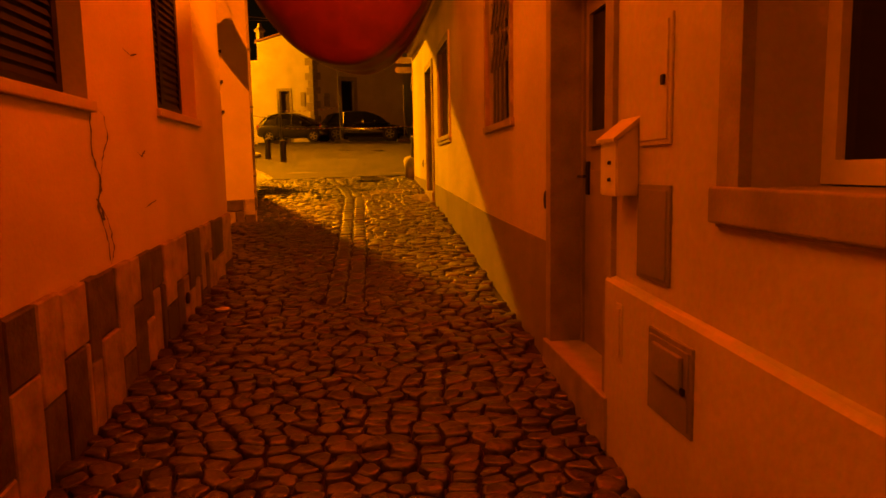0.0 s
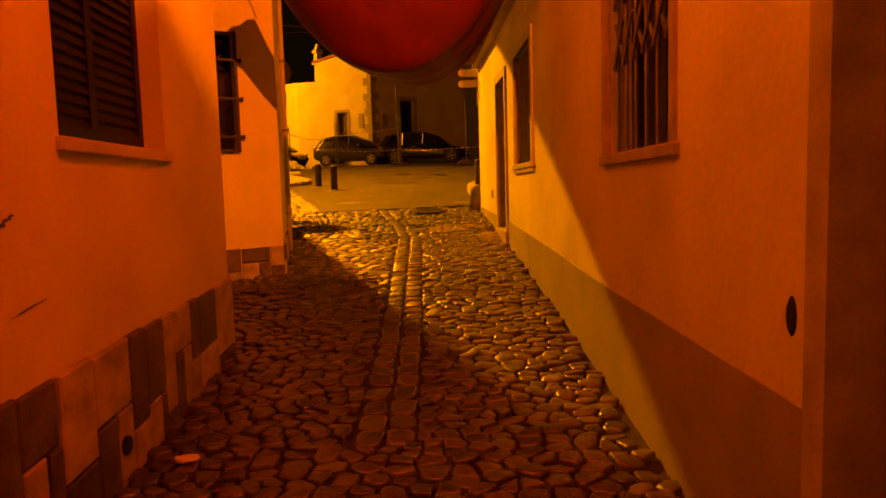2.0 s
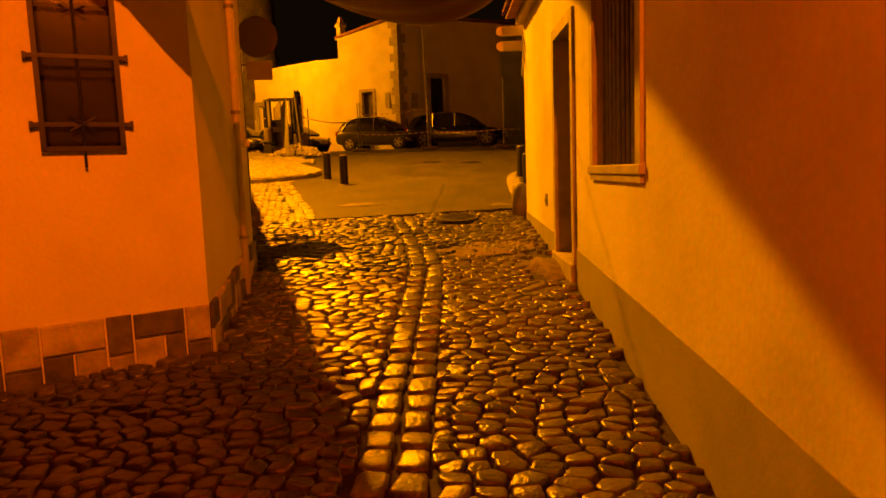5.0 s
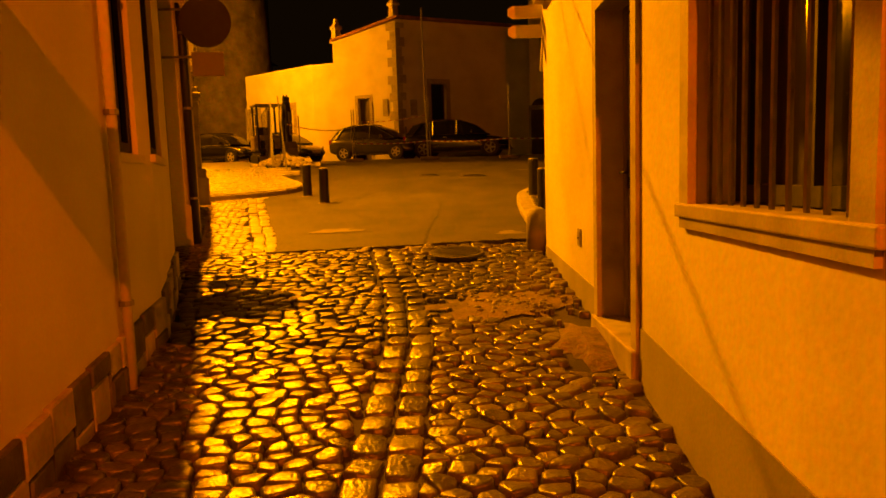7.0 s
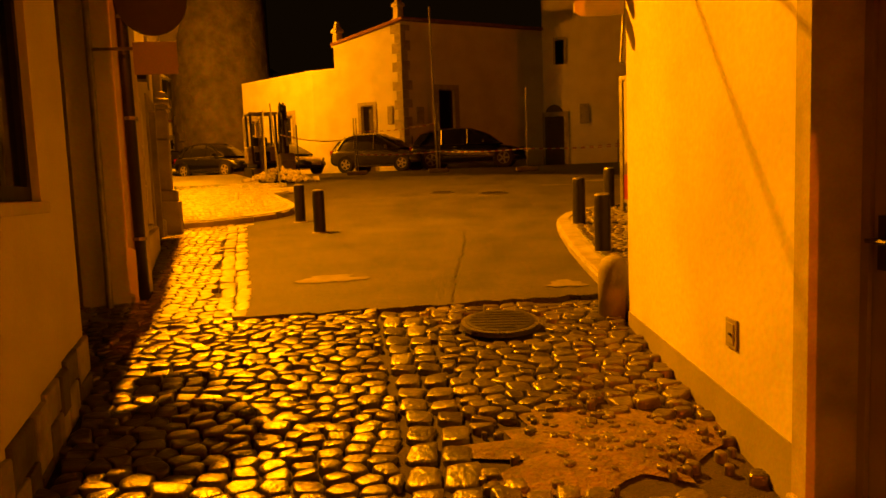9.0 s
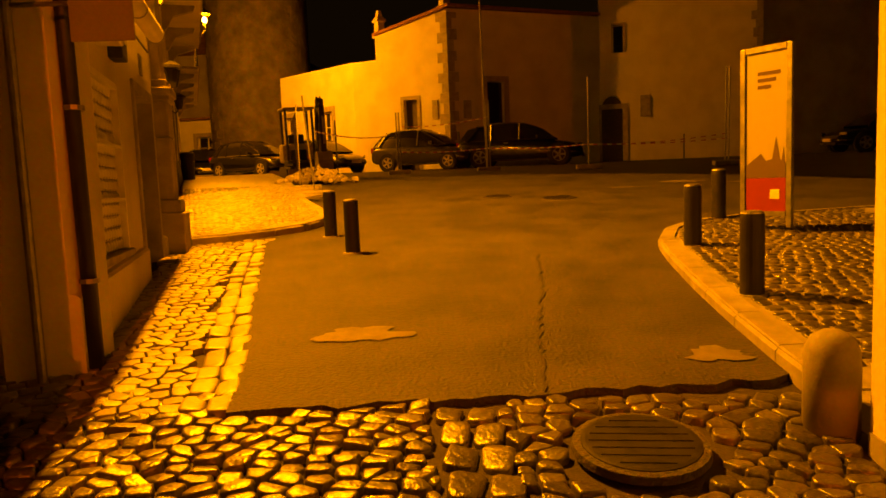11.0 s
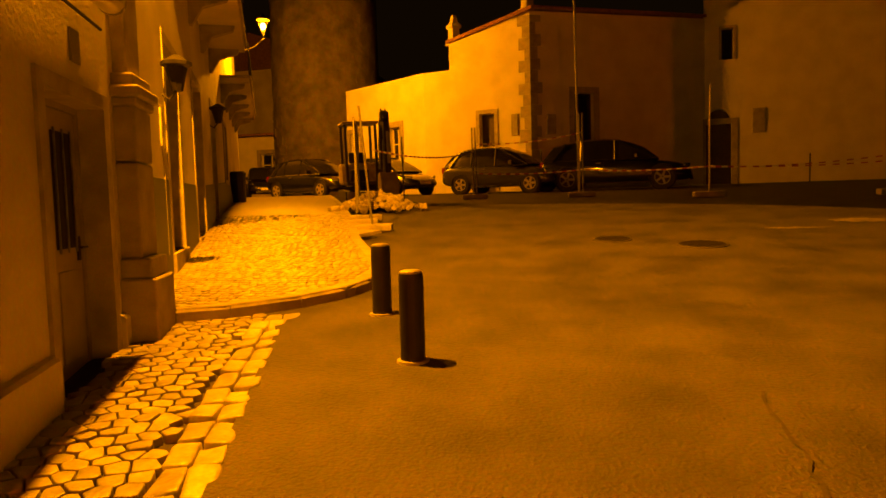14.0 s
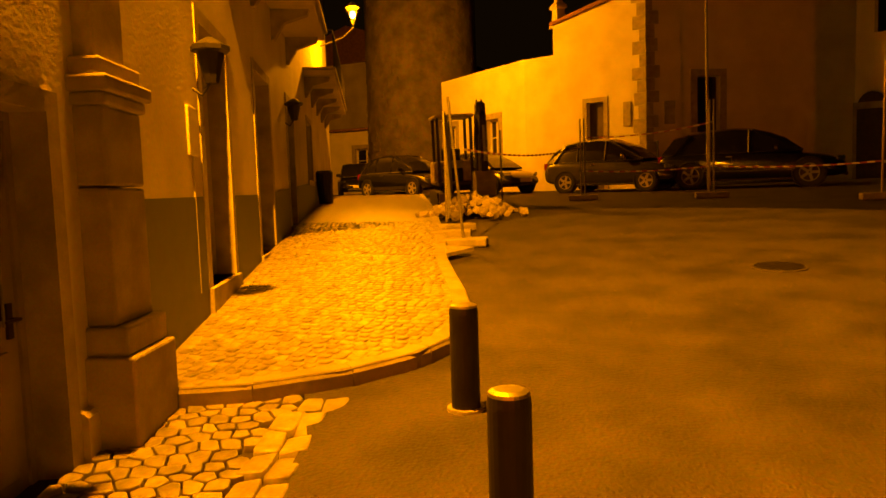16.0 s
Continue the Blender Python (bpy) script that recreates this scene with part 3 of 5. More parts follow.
# ---- church, annex, tower and far house ----
def facade(name, owner, a, b, side, low, top, mat, holes=(), top_b=None, thick=0.5):
    length = (Vector(b) - Vector(a)).length
    tb = top if top_b is None else top_b
    xs = sorted({0.0, length, *(h[0] for h in holes), *(h[1] for h in holes)})
    bm = bmesh.new()
    for x0, x1 in zip(xs, xs[1:]):
        z = low
        for c0, c1 in sorted((h[2], h[3]) for h in holes if h[0] < (x0 + x1) / 2 < h[1]):
            box(bm, x0, x1, -thick, 0, z, c0)
            z = c1
        extrude(bm, [(x0, z), (x1, z), (x1, top + (tb - top) * x1 / length), (x0, top + (tb - top) * x0 / length)], -thick, 0)
    bmesh.ops.remove_doubles(bm, verts=bm.verts, dist=0.001)
    ob = part(name, bm, mat, owner)
    ob.matrix_parent_inverse = owner.matrix_world.inverted()
    ob.matrix_world = wall_frame(a, b, side)
    return ob


def far_opening(owner, name, hole, label, mat, trim=0.22, deep=0.25, panes=False):
    s0, s1, z0, z1 = hole
    ob = part(name, boxes((s0, s1, -deep - 0.05, -deep, z0, z1)), mat, owner, label)
    part("surround", boxes((s0 - trim, s0, -0.05, 0.04, z0, z1 + trim), (s1, s1 + trim, -0.05, 0.04, z0, z1 + trim), (s0, s1, -0.05, 0.04, z1, z1 + trim)), TRIMSTONE, owner)
    if panes:
        part("sash", boxes((s0, s1, -deep, -deep + 0.04, z0, z0 + 0.07), (s0, s1, -deep, -deep + 0.04, z1 - 0.07, z1), (s0, s0 + 0.07, -deep, -deep + 0.04, z0, z1), (s1 - 0.07, s1, -deep, -deep + 0.04, z0, z1),
                           ((s0 + s1) / 2 - 0.04, (s0 + s1) / 2 + 0.04, -deep, -deep + 0.04, z0, z1), (s0, s1, -deep, -deep + 0.04, (z0 + z1) / 2 - 0.02, (z0 + z1) / 2 + 0.02)), PAINTWHITE, owner)
        part("sill", boxes((s0 - trim, s1 + trim, -0.1, 0.1, z0 - 0.15, z0)), TRIMSTONE, owner)
    return ob


CC, CL, CR, NR = (-4.0, 40.0), (-7.2, 40.7), (2.55, 43.4), (9.45, 43.0)
church = thing("church", Matrix.Translation((-4, 40, 3.2)), "whitewashed church with stone quoins and a low tiled roof", "church")
cl = (Vector(CL) - Vector(CC)).length
hole = (1.45, 2.05, 3.0, 6.25)
lit = facade("wall", church, CC, CL, -1, 2.8, 9.85, WHITEWASH, [hole], top_b=9.05)
far_opening(lit, "door", hole, "dark wooden door", WOODDARK, trim=0.15)
side_wall = facade("wall", church, CC, CR, 1, 2.8, 9.85, WHITEWASH, [(1.75, 2.55, 5.05, 6.9)])
far_opening(side_wall, "window", (1.75, 2.55, 5.05, 6.9), "dark tall window", GLASS)
for s0, s1, z0, z1 in ((0.62, 0.98, 5.35, 6.1),):
    part("plaque", boxes((s0, s1, -0.02, 0.06, z0, z1), bevel=0.01), TRIMSTONE, side_wall)
part("plaque", boxes((0.5, 0.76, -0.02, 0.06, 5.35, 6.15), bevel=0.01), TRIMSTONE, lit)
nave = facade("wall", church, CR, NR, 1, 2.8, 14.5, WHITEWASH, [(0.05, 1.0, 3.2, 6.3), (0.62, 1.05, 8.2, 9.4)])
door = far_opening(nave, "door", (0.05, 1.0, 3.2, 5.7), "dark arched doorway", WOODDARK)
bm = bmesh.new()
arc = [(0.52 + 0.475 * math.cos(math.pi * k / 10), 5.7 + 0.6 * math.sin(math.pi * k / 10)) for k in range(11)]
extrude(bm, arc, -0.3, -0.24)
part("arch_head", bm, WOODDARK, nave)
for q in (-1, 1):
    bm = bmesh.new()
    pts = [(0.52 + q * 0.475 * math.cos(math.pi * k / 10), 5.7 + 0.6 * math.sin(math.pi * k / 10)) for k in range(6)] + [(0.52 + q * 0.476, 6.301)]
    extrude(bm, pts, -0.2, -0.002)
    part("arch_spandrel", bm, WHITEWASH, nave)
far_opening(nave, "window", (0.62, 1.05, 8.2, 9.4), "small dark window", GLASS, trim=0.1)
part("plaque", boxes((1.75, 2.2, -0.02, 0.06, 5.3, 6.25), bevel=0.01), TRIMSTONE, nave)
facade("wall", church, NR, (22, 47.0), 1, 2.8, 14.5, STUCCO)
rngq = random.Random(3)
for wall_ob, flip, base, top, s_at in ((lit, 1, 3.2, 9.7, 0.0), (side_wall, 1, 3.2, 9.7, 0.0), (nave, -1, 3.2, 14.4, (Vector(NR) - Vector(CR)).length)):
    z, k = base, 0
    while z < top:
        h = rngq.uniform(0.34, 0.46)
        w = (0.42 if k % 2 else 0.24) + rngq.uniform(-0.04, 0.06)
        x0, x1 = (s_at - 0.03, s_at + w) if flip > 0 else (s_at - w, s_at + 0.03)
        part("quoin", boxes((x0, x1, -0.05, 0.035, z + 0.012, min(top, z + h)), bevel=0.012), TRIMSTONE, wall_ob)
        z += h
        k += 1
nr = part("roof", bmesh.new(), ROOFTILE, church, "low clay tile roof")
bm = bmesh.new()
vs = [bm.verts.new(p) for p in ((-3.9, 39.7, 9.85), (2.6, 43.2, 9.85), (-0.5, 47.0, 10.8), (-7.3, 40.6, 9.05), (-3.9, 39.7, 9.97), (2.6, 43.2, 9.97), (-0.5, 47, 10.95), (-7.3, 40.6, 9.17))]
for q in ((0, 1, 2), (0, 2, 3), (4, 6, 5), (4, 7, 6), (0, 4, 5, 1), (1, 5, 6, 2), (2, 6, 7, 3), (3, 7, 4, 0)):
    bm.faces.new([vs[i] for i in q])
bmesh.ops.recalc_face_normals(bm, faces=bm.faces)
bm.to_mesh(nr.data)
bm.free()
nr.matrix_parent_inverse = church.matrix_world.inverted()
for x, y, z in ((-4.1, 40.35, 9.9), (-7.05, 41.0, 9.05)):
    pin = part("pinnacle", lathe(bmesh.new(), [(0.34, 0), (0.34, 0.12), (0.24, 0.16), (0.22, 0.62), (0.32, 0.68), (0.3, 0.78), (0.16, 0.9), (0.1, 1.15)], 4, (0, 0, 0)), STUCCO, church, "plastered roof pinnacle")
    pin.location = (x + 4, y - 40, z - 3.2)

AN, AJ, AL = (-8.33, 41.0), (-7.0, 40.648), (-12.9, 44.3)
annex = thing("church_annex", Matrix.Translation((-8, 40, 3.2)), "low whitewashed annex beside the church", "building")
al = (Vector(AL) - Vector(AN)).length
awin = (1.62, 2.42, 4.75, 6.15)
front = facade("wall", annex, AN, AL, -1, 2.8, 8.08, WHITEWASH, [awin, (4.6, 5.4, 4.75, 6.15)], top_b=8.15)
far_opening(front, "window", awin, "white sash window in a stone surround", GLASS, panes=True)
far_opening(front, "window", (4.6, 5.4, 4.75, 6.15), "white sash window in a stone surround", GLASS, panes=True)
facade("wall", annex, AN, AJ, 1, 2.8, 8.06, WHITEWASH)
rf = part("roof", boxes((-0.6, 0.3, 1.8, 5, 4.7, 4.8)), ROOFTILE, annex)
facade("wall", annex, AL, (-14.2, 47.5), -1, 2.8, 6.6, WHITEWASH, [(0.7, 1.5, 3.2, 5.6)])

tower = thing("stone_tower", Matrix.Translation((-15.6, 48.5, 3.0)), "massive weathered stone tower rising into the dark", "tower")
bm = bmesh.new()
lathe(bm, [(2.85, -0.5), (2.8, 3), (2.75, 18)], 40)
part("tower_wall", bm, TOWERSTONE, tower, smooth=True)
rngt = random.Random(8)
bm = bmesh.new()
for row in range(20):
    for k in range(30):
        if rngt.random() < 0.35:
            continue
        a0 = (k + (row % 2) * 0.5 + rngt.uniform(0, 0.15)) * math.tau / 30
        a1 = a0 + math.tau / 30 * rngt.uniform(0.7, 0.95)
        z0, z1, r = row * 0.5, row * 0.5 + rngt.uniform(0.36, 0.46), 2.84 - row * 0.006 + rngt.uniform(0.0, 0.06)
        vs = [bm.verts.new((q * math.cos(a), q * math.sin(a), z)) for q in (2.7, r) for a, z in ((a0, z0), (a1, z0), (a1, z1), (a0, z1))]
        bm.faces.new(vs[4:])
        for i in range(4):
            bm.faces.new((vs[i], vs[(i + 1) % 4], vs[4 + (i + 1) % 4], vs[4 + i]))
tagged(part("stone_course", bm, TOWERSTONE, tower), kind="stuff")

house = thing("far_house", Matrix.Translation((-20, 52, 3.5)), "small pale house with a tiled roof beyond parked cars", "house")
hw = facade("wall", house, (-26, 50), (-17.4, 50), 1, 3.0, 7.0, WHITEWASH, [(5.6, 6.8, 4.7, 6.0)])
far_opening(hw, "window", (5.6, 6.8, 4.7, 6.0), "shuttered window", GLASS, panes=True)
rr = part("roof", extrude(bmesh.new(), [(-6.3, 3.5), (2.8, 3.5), (2.5, 3.62), (-6.3, 3.62)], -2.35, 3), ROOFTILE, house)
dark_block = thing("dark_house", Matrix.Translation((-24, 58, 3.5)), "tall dark house in deep shade", "house")
part("wall", boxes((-8, 6, 0, 8, -0.5, 9)), STUCCO, dark_block)
part("roof", extrude(bmesh.new(), [(-8.5, 9), (6.5, 9), (-1, 11.5)], -0.3, 8.3), ROOFTILE, dark_block)

# ---- pavements and kerbs ----
KERBLINE = [(-5.35, 19.86), (-4.8, 20.08), (-4.3, 20.46), (-3.98, 20.9), (-3.86, 21.35), (-3.93, 21.95), (-4.35, 22.9), (-4.85, 23.9), (-5.35, 24.95), (-5.85, 26.3), (-7.2, 29.3), (-8.9, 33.0), (-10.6, 36.6), (-12.2, 40.1)]
slab("pavement", [*KERBLINE, (-15.9, 40.1), (-5.5, 19.75)], 0.12, 0.3, CALCADA, "pale stone pavement with a rounded corner", "pavement")
KERBRIGHT = [(0.66, 15.0), (0.6, 15.6), (0.55, 16.4), (0.52, 17.2), (0.52, 18.2), (0.56, 18.95), (0.75, 19.6), (1.15, 20.15), (1.8, 20.5), (3.5, 20.9), (6, 21.4), (12, 22.6)]
slab("pavement_east", [*KERBRIGHT, (12, 17), (0.8, 14.6)], 0.1, 0.3, CONCRETE, "cobbled corner pavement with bollards", "pavement")
slab("crossing", [(-8.9, 25.3), (-5.5, 24.4), (-5.1, 25.4), (-8.5, 26.5)], 0.124, 0.05, CALCADA, "band of pale setts across the pavement", "pavement")


def kerb(line, lift, side, count):
    """Kerb stones end to end along a line."""
    pts = [Vector(p) for p in line]
    total = sum((b - a).length for a, b in zip(pts, pts[1:]))
    cum = [0.0]
    for a, b in zip(pts, pts[1:]):
        cum.append(cum[-1] + (b - a).length)

    def spot(s):
        return Vector((float(np.interp(s, cum, [p.x for p in pts])), float(np.interp(s, cum, [p.y for p in pts]))))
    n = max(1, int(total / 0.62))
    owner = thing("kerb", Matrix.Identity(4), "row of worn pale kerb stones", "kerb", kind="structure")
    for k in range(n):
        bm = bmesh.new()
        rings = []
        for i in range(4):
            s = (k + (i / 3) * 0.985) * total / n
            p, d = spot(s), (spot(min(total, s + 0.05)) - spot(max(0, s - 0.05))).normalized()
            q = Vector((-d.y, d.x)) * side
            z = ground_z(p.y) + lift
            rings.append([bm.verts.new((*(p + q * o), z + h)) for o, h in ((-0.015, -0.3), (-0.015, -0.03), (0.01, 0.008), (0.15, 0.012), (0.15, -0.3))])
        for a, b in zip(rings, rings[1:]):
            for i in range(4):
                bm.faces.new((a[i], a[i + 1], b[i + 1], b[i]))
        bm.faces.new(rings[0])
        bm.faces.new(rings[-1][::-1])
        part("kerb_stone", bm, KERB, owner)


kerb(KERBLINE, 0.12, 1, 0)
kerb(KERBRIGHT, 0.1, -1, 0)


# ---- street things ----
def bollard(x, y, lift=0.015):
    ob = thing("bollard", Matrix.Translation((x, y, ground_z(y) + lift)), "dark round iron bollard with a bare worn top", "bollard", "bollards on the square")
    part("post", lathe(bmesh.new(), [(0.084, 0), (0.084, 0.55), (0.08, 0.585)], 24), IRON, ob, smooth=False)
    part("cap", lathe(bmesh.new(), [(0.08, 0.585), (0.076, 0.598), (0.055, 0.607), (0.02, 0.61)], 24), CAP, ob, "bare metal top")
    part("footing", lathe(bmesh.new(), [(0.115, -0.02), (0.11, 0.002), (0.09, 0.004)], 18), CONCRETE, ob, "pale cement footing")


for p in ((-2.8, 19.07, 0.015), (-3.42, 20.3, 0.015), (0.8, 18.5, 0.1), (0.8, 16.72, 0.1), (1.5, 20.2, 0.1)):
    bollard(*p)


def info_board():
    z = ground_z(19.7) + 0.1
    ob = thing("info_board", Matrix.Translation((1.55, 19.4, z)) @ Matrix.Rotation(radians(-46), 4, "Z"), "tall printed information board in a pale metal frame", "sign")
    w, h = 0.5, 1.9
    for x in (0, w):
        part("post", boxes((x - 0.028, x + 0.028, -0.03, 0.03, 0, h), bevel=0.006), GALV, ob)
    part("rail", boxes((0.035, w - 0.035, -0.03, 0.03, h - 0.06, h)), GALV, ob)
    part("rail", boxes((0.035, w - 0.035, -0.03, 0.03, 0.12, 0.17)), GALV, ob)
    panel = part("panel", boxes((0.035, w - 0.035, -0.012, 0.012, 0.17, h - 0.06)), plain("print_sky", (0.32, 0.29, 0.22), 0.4), ob)
    part("red_field", boxes((0.036, w - 0.036, -0.0165, -0.0125, 0.17, 0.52)), plain("print_red", (0.2, 0.02, 0.012), 0.4), panel)
    bm = bmesh.new()
    extrude(bm, [(0.04, 0.525), (0.46, 0.525), (0.46, 0.66), (0.45, 0.7), (0.44, 0.84), (0.42, 0.7), (0.4, 0.72), (0.36, 0.95), (0.32, 0.72), (0.25, 0.7), (0.2, 0.78), (0.04, 0.66)], -0.0165, -0.0125)
    part("printed_skyline", bm, plain("print_town", (0.10, 0.07, 0.045), 0.4), panel)
    for k in range(3):
        part("text_bar", boxes((0.16, 0.4 - 0.05 * k, -0.0165, -0.0125, 1.6 - 0.07 * k, 1.635 - 0.07 * k)), plain("print_ink", (0.08, 0.05, 0.03), 0.4), panel)
    part("text_bar", boxes((0.3, 0.4, -0.0205, -0.0168, 0.3, 0.4)), PAINTWHITE, panel)


info_board()


def corner_stone():
    ob = thing("corner_guard_stone", Matrix.Translation((0.56, 14.85, ground_z(14.85))), "rounded pale guard stone at a house corner", "stone")
    part("stone", lathe(bmesh.new(), [(0.12, -0.1), (0.12, 0.28), (0.115, 0.36), (0.09, 0.42), (0.04, 0.45)], 14), KERB, ob, smooth=True)


corner_stone()


def manhole(x, y, r, lift):
    tilt = math.atan((ground_z(y + 0.3) - ground_z(y - 0.3)) / 0.6)
    ob = thing("manhole_cover", Matrix.Translation((x, y, ground_z(y) + lift)) @ Matrix.Rotation(tilt, 4, "X"), "dark round cast iron manhole cover", "manhole cover", "manhole covers")
    part("rim", lathe(bmesh.new(), [(r * 1.12, -0.03), (r * 1.1, 0.006), (r, 0.01)], 32), ASPHALT, ob, "tarred collar")
    part("lid", lathe(bmesh.new(), [(r * 0.98, 0.0), (r * 0.97, 0.014), (r * 0.9, 0.016)], 32), IRON, ob)
    for k in range(-3, 4):
        c = math.sqrt(max(0.01, 0.7 - (k * 0.24) ** 2)) * r
        part("rib", boxes((-c, c, k * 0.24 * r - 0.008, k * 0.24 * r + 0.008, 0.014, 0.02)), IRON, ob)


manhole(-0.33, 14.62, 0.27, 0.022)
manhole(-0.26, 24.1, 0.3, 0.012)
manhole(-1.4, 24.7, 0.26, 0.012)


def round_sign():
    z = ground_z(15.2)
    ob = thing("road_sign", Matrix.Translation((-3.81, 15.36, z - 0.06)) @ Matrix.Rotation(radians(10), 4, "Z"), "round road sign and plate seen from the dull back", "road sign")
    part("pole", tube(bmesh.new(), [(0, 0, -0.1), (0, 0, 3.3)], 0.03, 10), GALV, ob)
    bm = lathe(bmesh.new(), [(0.3, -0.008), (0.3, 0.008)], 32)
    bm.transform(Matrix.Translation((0.56, -0.04, 2.75)) @ Matrix.Rotation(math.pi / 2, 4, "X"))
    part("disc", bm, IRON, ob, "grey back of a round plate")
    part("plate", boxes((0.38, 0.75, -0.05, -0.035, 2.12, 2.4), bevel=0.004), GREYBAND, ob, "grey back of a rectangular plate")
    part("arm", tube(bmesh.new(), [(0, 0, 2.9), (0.56, -0.02, 2.9)], 0.015, 6), GALV, ob)
    part("arm", tube(bmesh.new(), [(0, 0, 2.35), (0.56, -0.02, 2.35)], 0.015, 6), GALV, ob)


round_sign()


def finger_signs():
    ob = thing("direction_signs", Matrix.Translation((0.62, 14.75, 3.64)), "two pale pointed direction signs on a wall bracket", "sign")
    for k in range(2):
        z = k * 0.2
        bm = bmesh.new()
        extrude(bm, [(-0.34, z + 0.03), (-0.29, z), (0.02, z), (0.02, z + 0.13), (-0.29, z + 0.13), (-0.34, z + 0.1)], -0.012, 0.012)
        part("finger", bm, PAINTWHITE, ob)
    part("bracket", tube(bmesh.new(), [(0.0, -0.02, -0.35), (0.03, 0.03, -0.05), (0.03, 0.03, 0.4)], 0.018, 8), GALV, ob)


finger_signs()


def street_lamp(place, wall_at, label, foot=0.03):
    p, w = Vector(place), Vector(wall_at)
    ob = thing("street_lamp", Matrix.Translation(p), label, "street lamp", "wall lanterns of the square")
    part("arm", tube(bmesh.new(), [w - p, Vector((0, 0, -0.42)) + (w - p) * 0.3, (0, 0, -0.42), (0, 0, -0.3)], 0.022, 8), IRON, ob)
    bm = lathe(bmesh.new(), [(foot * 0.8, -0.32), (foot, -0.29), (foot * 0.8, -0.27)], 6)
    part("base_ring", bm, IRON, ob)
    for k in range(6):
        a = k * math.tau / 6
        part("rib", tube(bmesh.new(), [(0.03 * math.cos(a), 0.03 * math.sin(a), -0.28), (0.19 * math.cos(a), 0.19 * math.sin(a), 0.2)], 0.008, 5), IRON, ob)
    part("cap", lathe(bmesh.new(), [(0.22, 0.2), (0.2, 0.24), (0.1, 0.34), (0.03, 0.42)], 12), IRON, ob)
    bulb = part("bulb", lathe(bmesh.new(), [(0.03, -0.12), (0.08, -0.06), (0.09, 0.0), (0.06, 0.08), (0.02, 0.11)], 12), plain("glowing_bulb", (1.0, 0.5, 0.06), 0.5, emit=60), ob, "glowing orange bulb", True)
    bulb.visible_shadow = False


street_lamp((-12.6, 36.0, 9.05), (-13.85, 36.0, 8.2), "lit orange wall lantern on an iron bracket")
street_lamp((-5.23, 19.6, 9.05), (-5.38, 19.6, 8.5), "lit orange wall lantern on an iron bracket")


def light_filter():
    """Red see-through surface, added to dim and colour the light passing through it."""
    m = bpy.data.materials.new("light_filter_tint")
    m.use_nodes = True
    nd, ln = m.node_tree.nodes, m.node_tree.links
    clear = nd.new("ShaderNodeBsdfTransparent")
    clear.inputs["Color"].default_value = (0.38, 0.18, 0.1, 1)
    ln.new(clear.outputs[0], nd["Material Output"].inputs["Surface"])
    return m


def alley_lamp(place, wall_at):
    p, w = Vector(place), Vector(wall_at)
    ob = thing("street_lamp", Matrix.Translation(p), "unseen bell shaped wall lamp with an added red filter disc", "street lamp", "wall lanterns of the square")
    part("arm", tube(bmesh.new(), [w - p, (w - p) * 0.5 + Vector((0, 0, 0.25)), (0, 0, 0.5), (0, 0, 0.36)], 0.022, 8), IRON, ob)
    part("hood", lathe(bmesh.new(), [(0.2, 0.22), (0.2, 0.25), (0.1, 0.34), (0.03, 0.4)], 20), IRON, ob)
    # unseen disc, added so walls and floor below get dimmer, redder light
    part("filter_disc", lathe(bmesh.new(), [(0.262, -0.2), (0.262, -0.199)], 48), light_filter(), ob, "added disc that dims and reddens the light below")


alley_lamp((0.89, 3.8, 5.55), (1.02, 3.8, 5.9))


def wall_lantern(y, z):
    m = wall_frame(VA, VB, 1) @ Matrix.Translation((at(VA, VB, y), 0, z))
    ob = thing("wall_lantern", m, "unlit dark iron lantern on a wall", "lantern", "unlit lanterns on the row")
    part("bracket", tube(bmesh.new(), [(0, 0, -0.2), (0, 0.08, -0.26), (0, 0.16, -0.15)], 0.015, 6), IRON, ob)
    part("body", lathe(bmesh.new(), [(0.06, -0.16), (0.12, 0.1), (0.17, 0.12), (0.17, 0.16), (0.1, 0.2), (0.03, 0.24)], 8, (0, 0.17, 0)), IRON, ob)


wall_lantern(21.5, 4.4)
wall_lantern(27.4, 4.85)


# ---- things on the walls ----
def on_wall(name, a, b, side, y, z, label, category):
    return thing(name, wall_frame(a, b, side) @ Matrix.Translation((at(a, b, y), 0, z)), label, category)


def letter_box():
    ob = on_wall("letter_box", RA, RB, -1, 2.68, 1.45, "pale metal letter box with a sloping lid", "letter box")
    bm = bmesh.new()
    extrude(bm, [(0.002, 0), (0.1, 0), (0.1, 0.23), (0.002, 0.3)], 0, 0.19)
    bm.transform(Matrix(((0, 1, 0, 0), (1, 0, 0, 0), (0, 0, 1, 0), (0, 0, 0, 1))))
    bmesh.ops.bevel(bm, geom=bm.edges[:], offset=0.006, segments=2, affect="EDGES")
    part("body", bm, PAINTWHITE, ob)
    bm = bmesh.new()
    extrude(bm, [(0.0, 0.305), (0.115, 0.222), (0.115, 0.237), (0.0, 0.325)], -0.012, 0.202)
    bm.transform(Matrix(((0, 1, 0, 0), (1, 0, 0, 0), (0, 0, 1, 0), (0, 0, 0, 1))))
    part("lid", bm, PAINTWHITE, ob)
    for z in (0.06, 0.13):
        part("lock", lathe(bmesh.new(), [(0.012, 0.0), (0.012, 0.012), (0.006, 0.016)], 10, (0.07, 0.1, z)), IRON, ob)


letter_box()


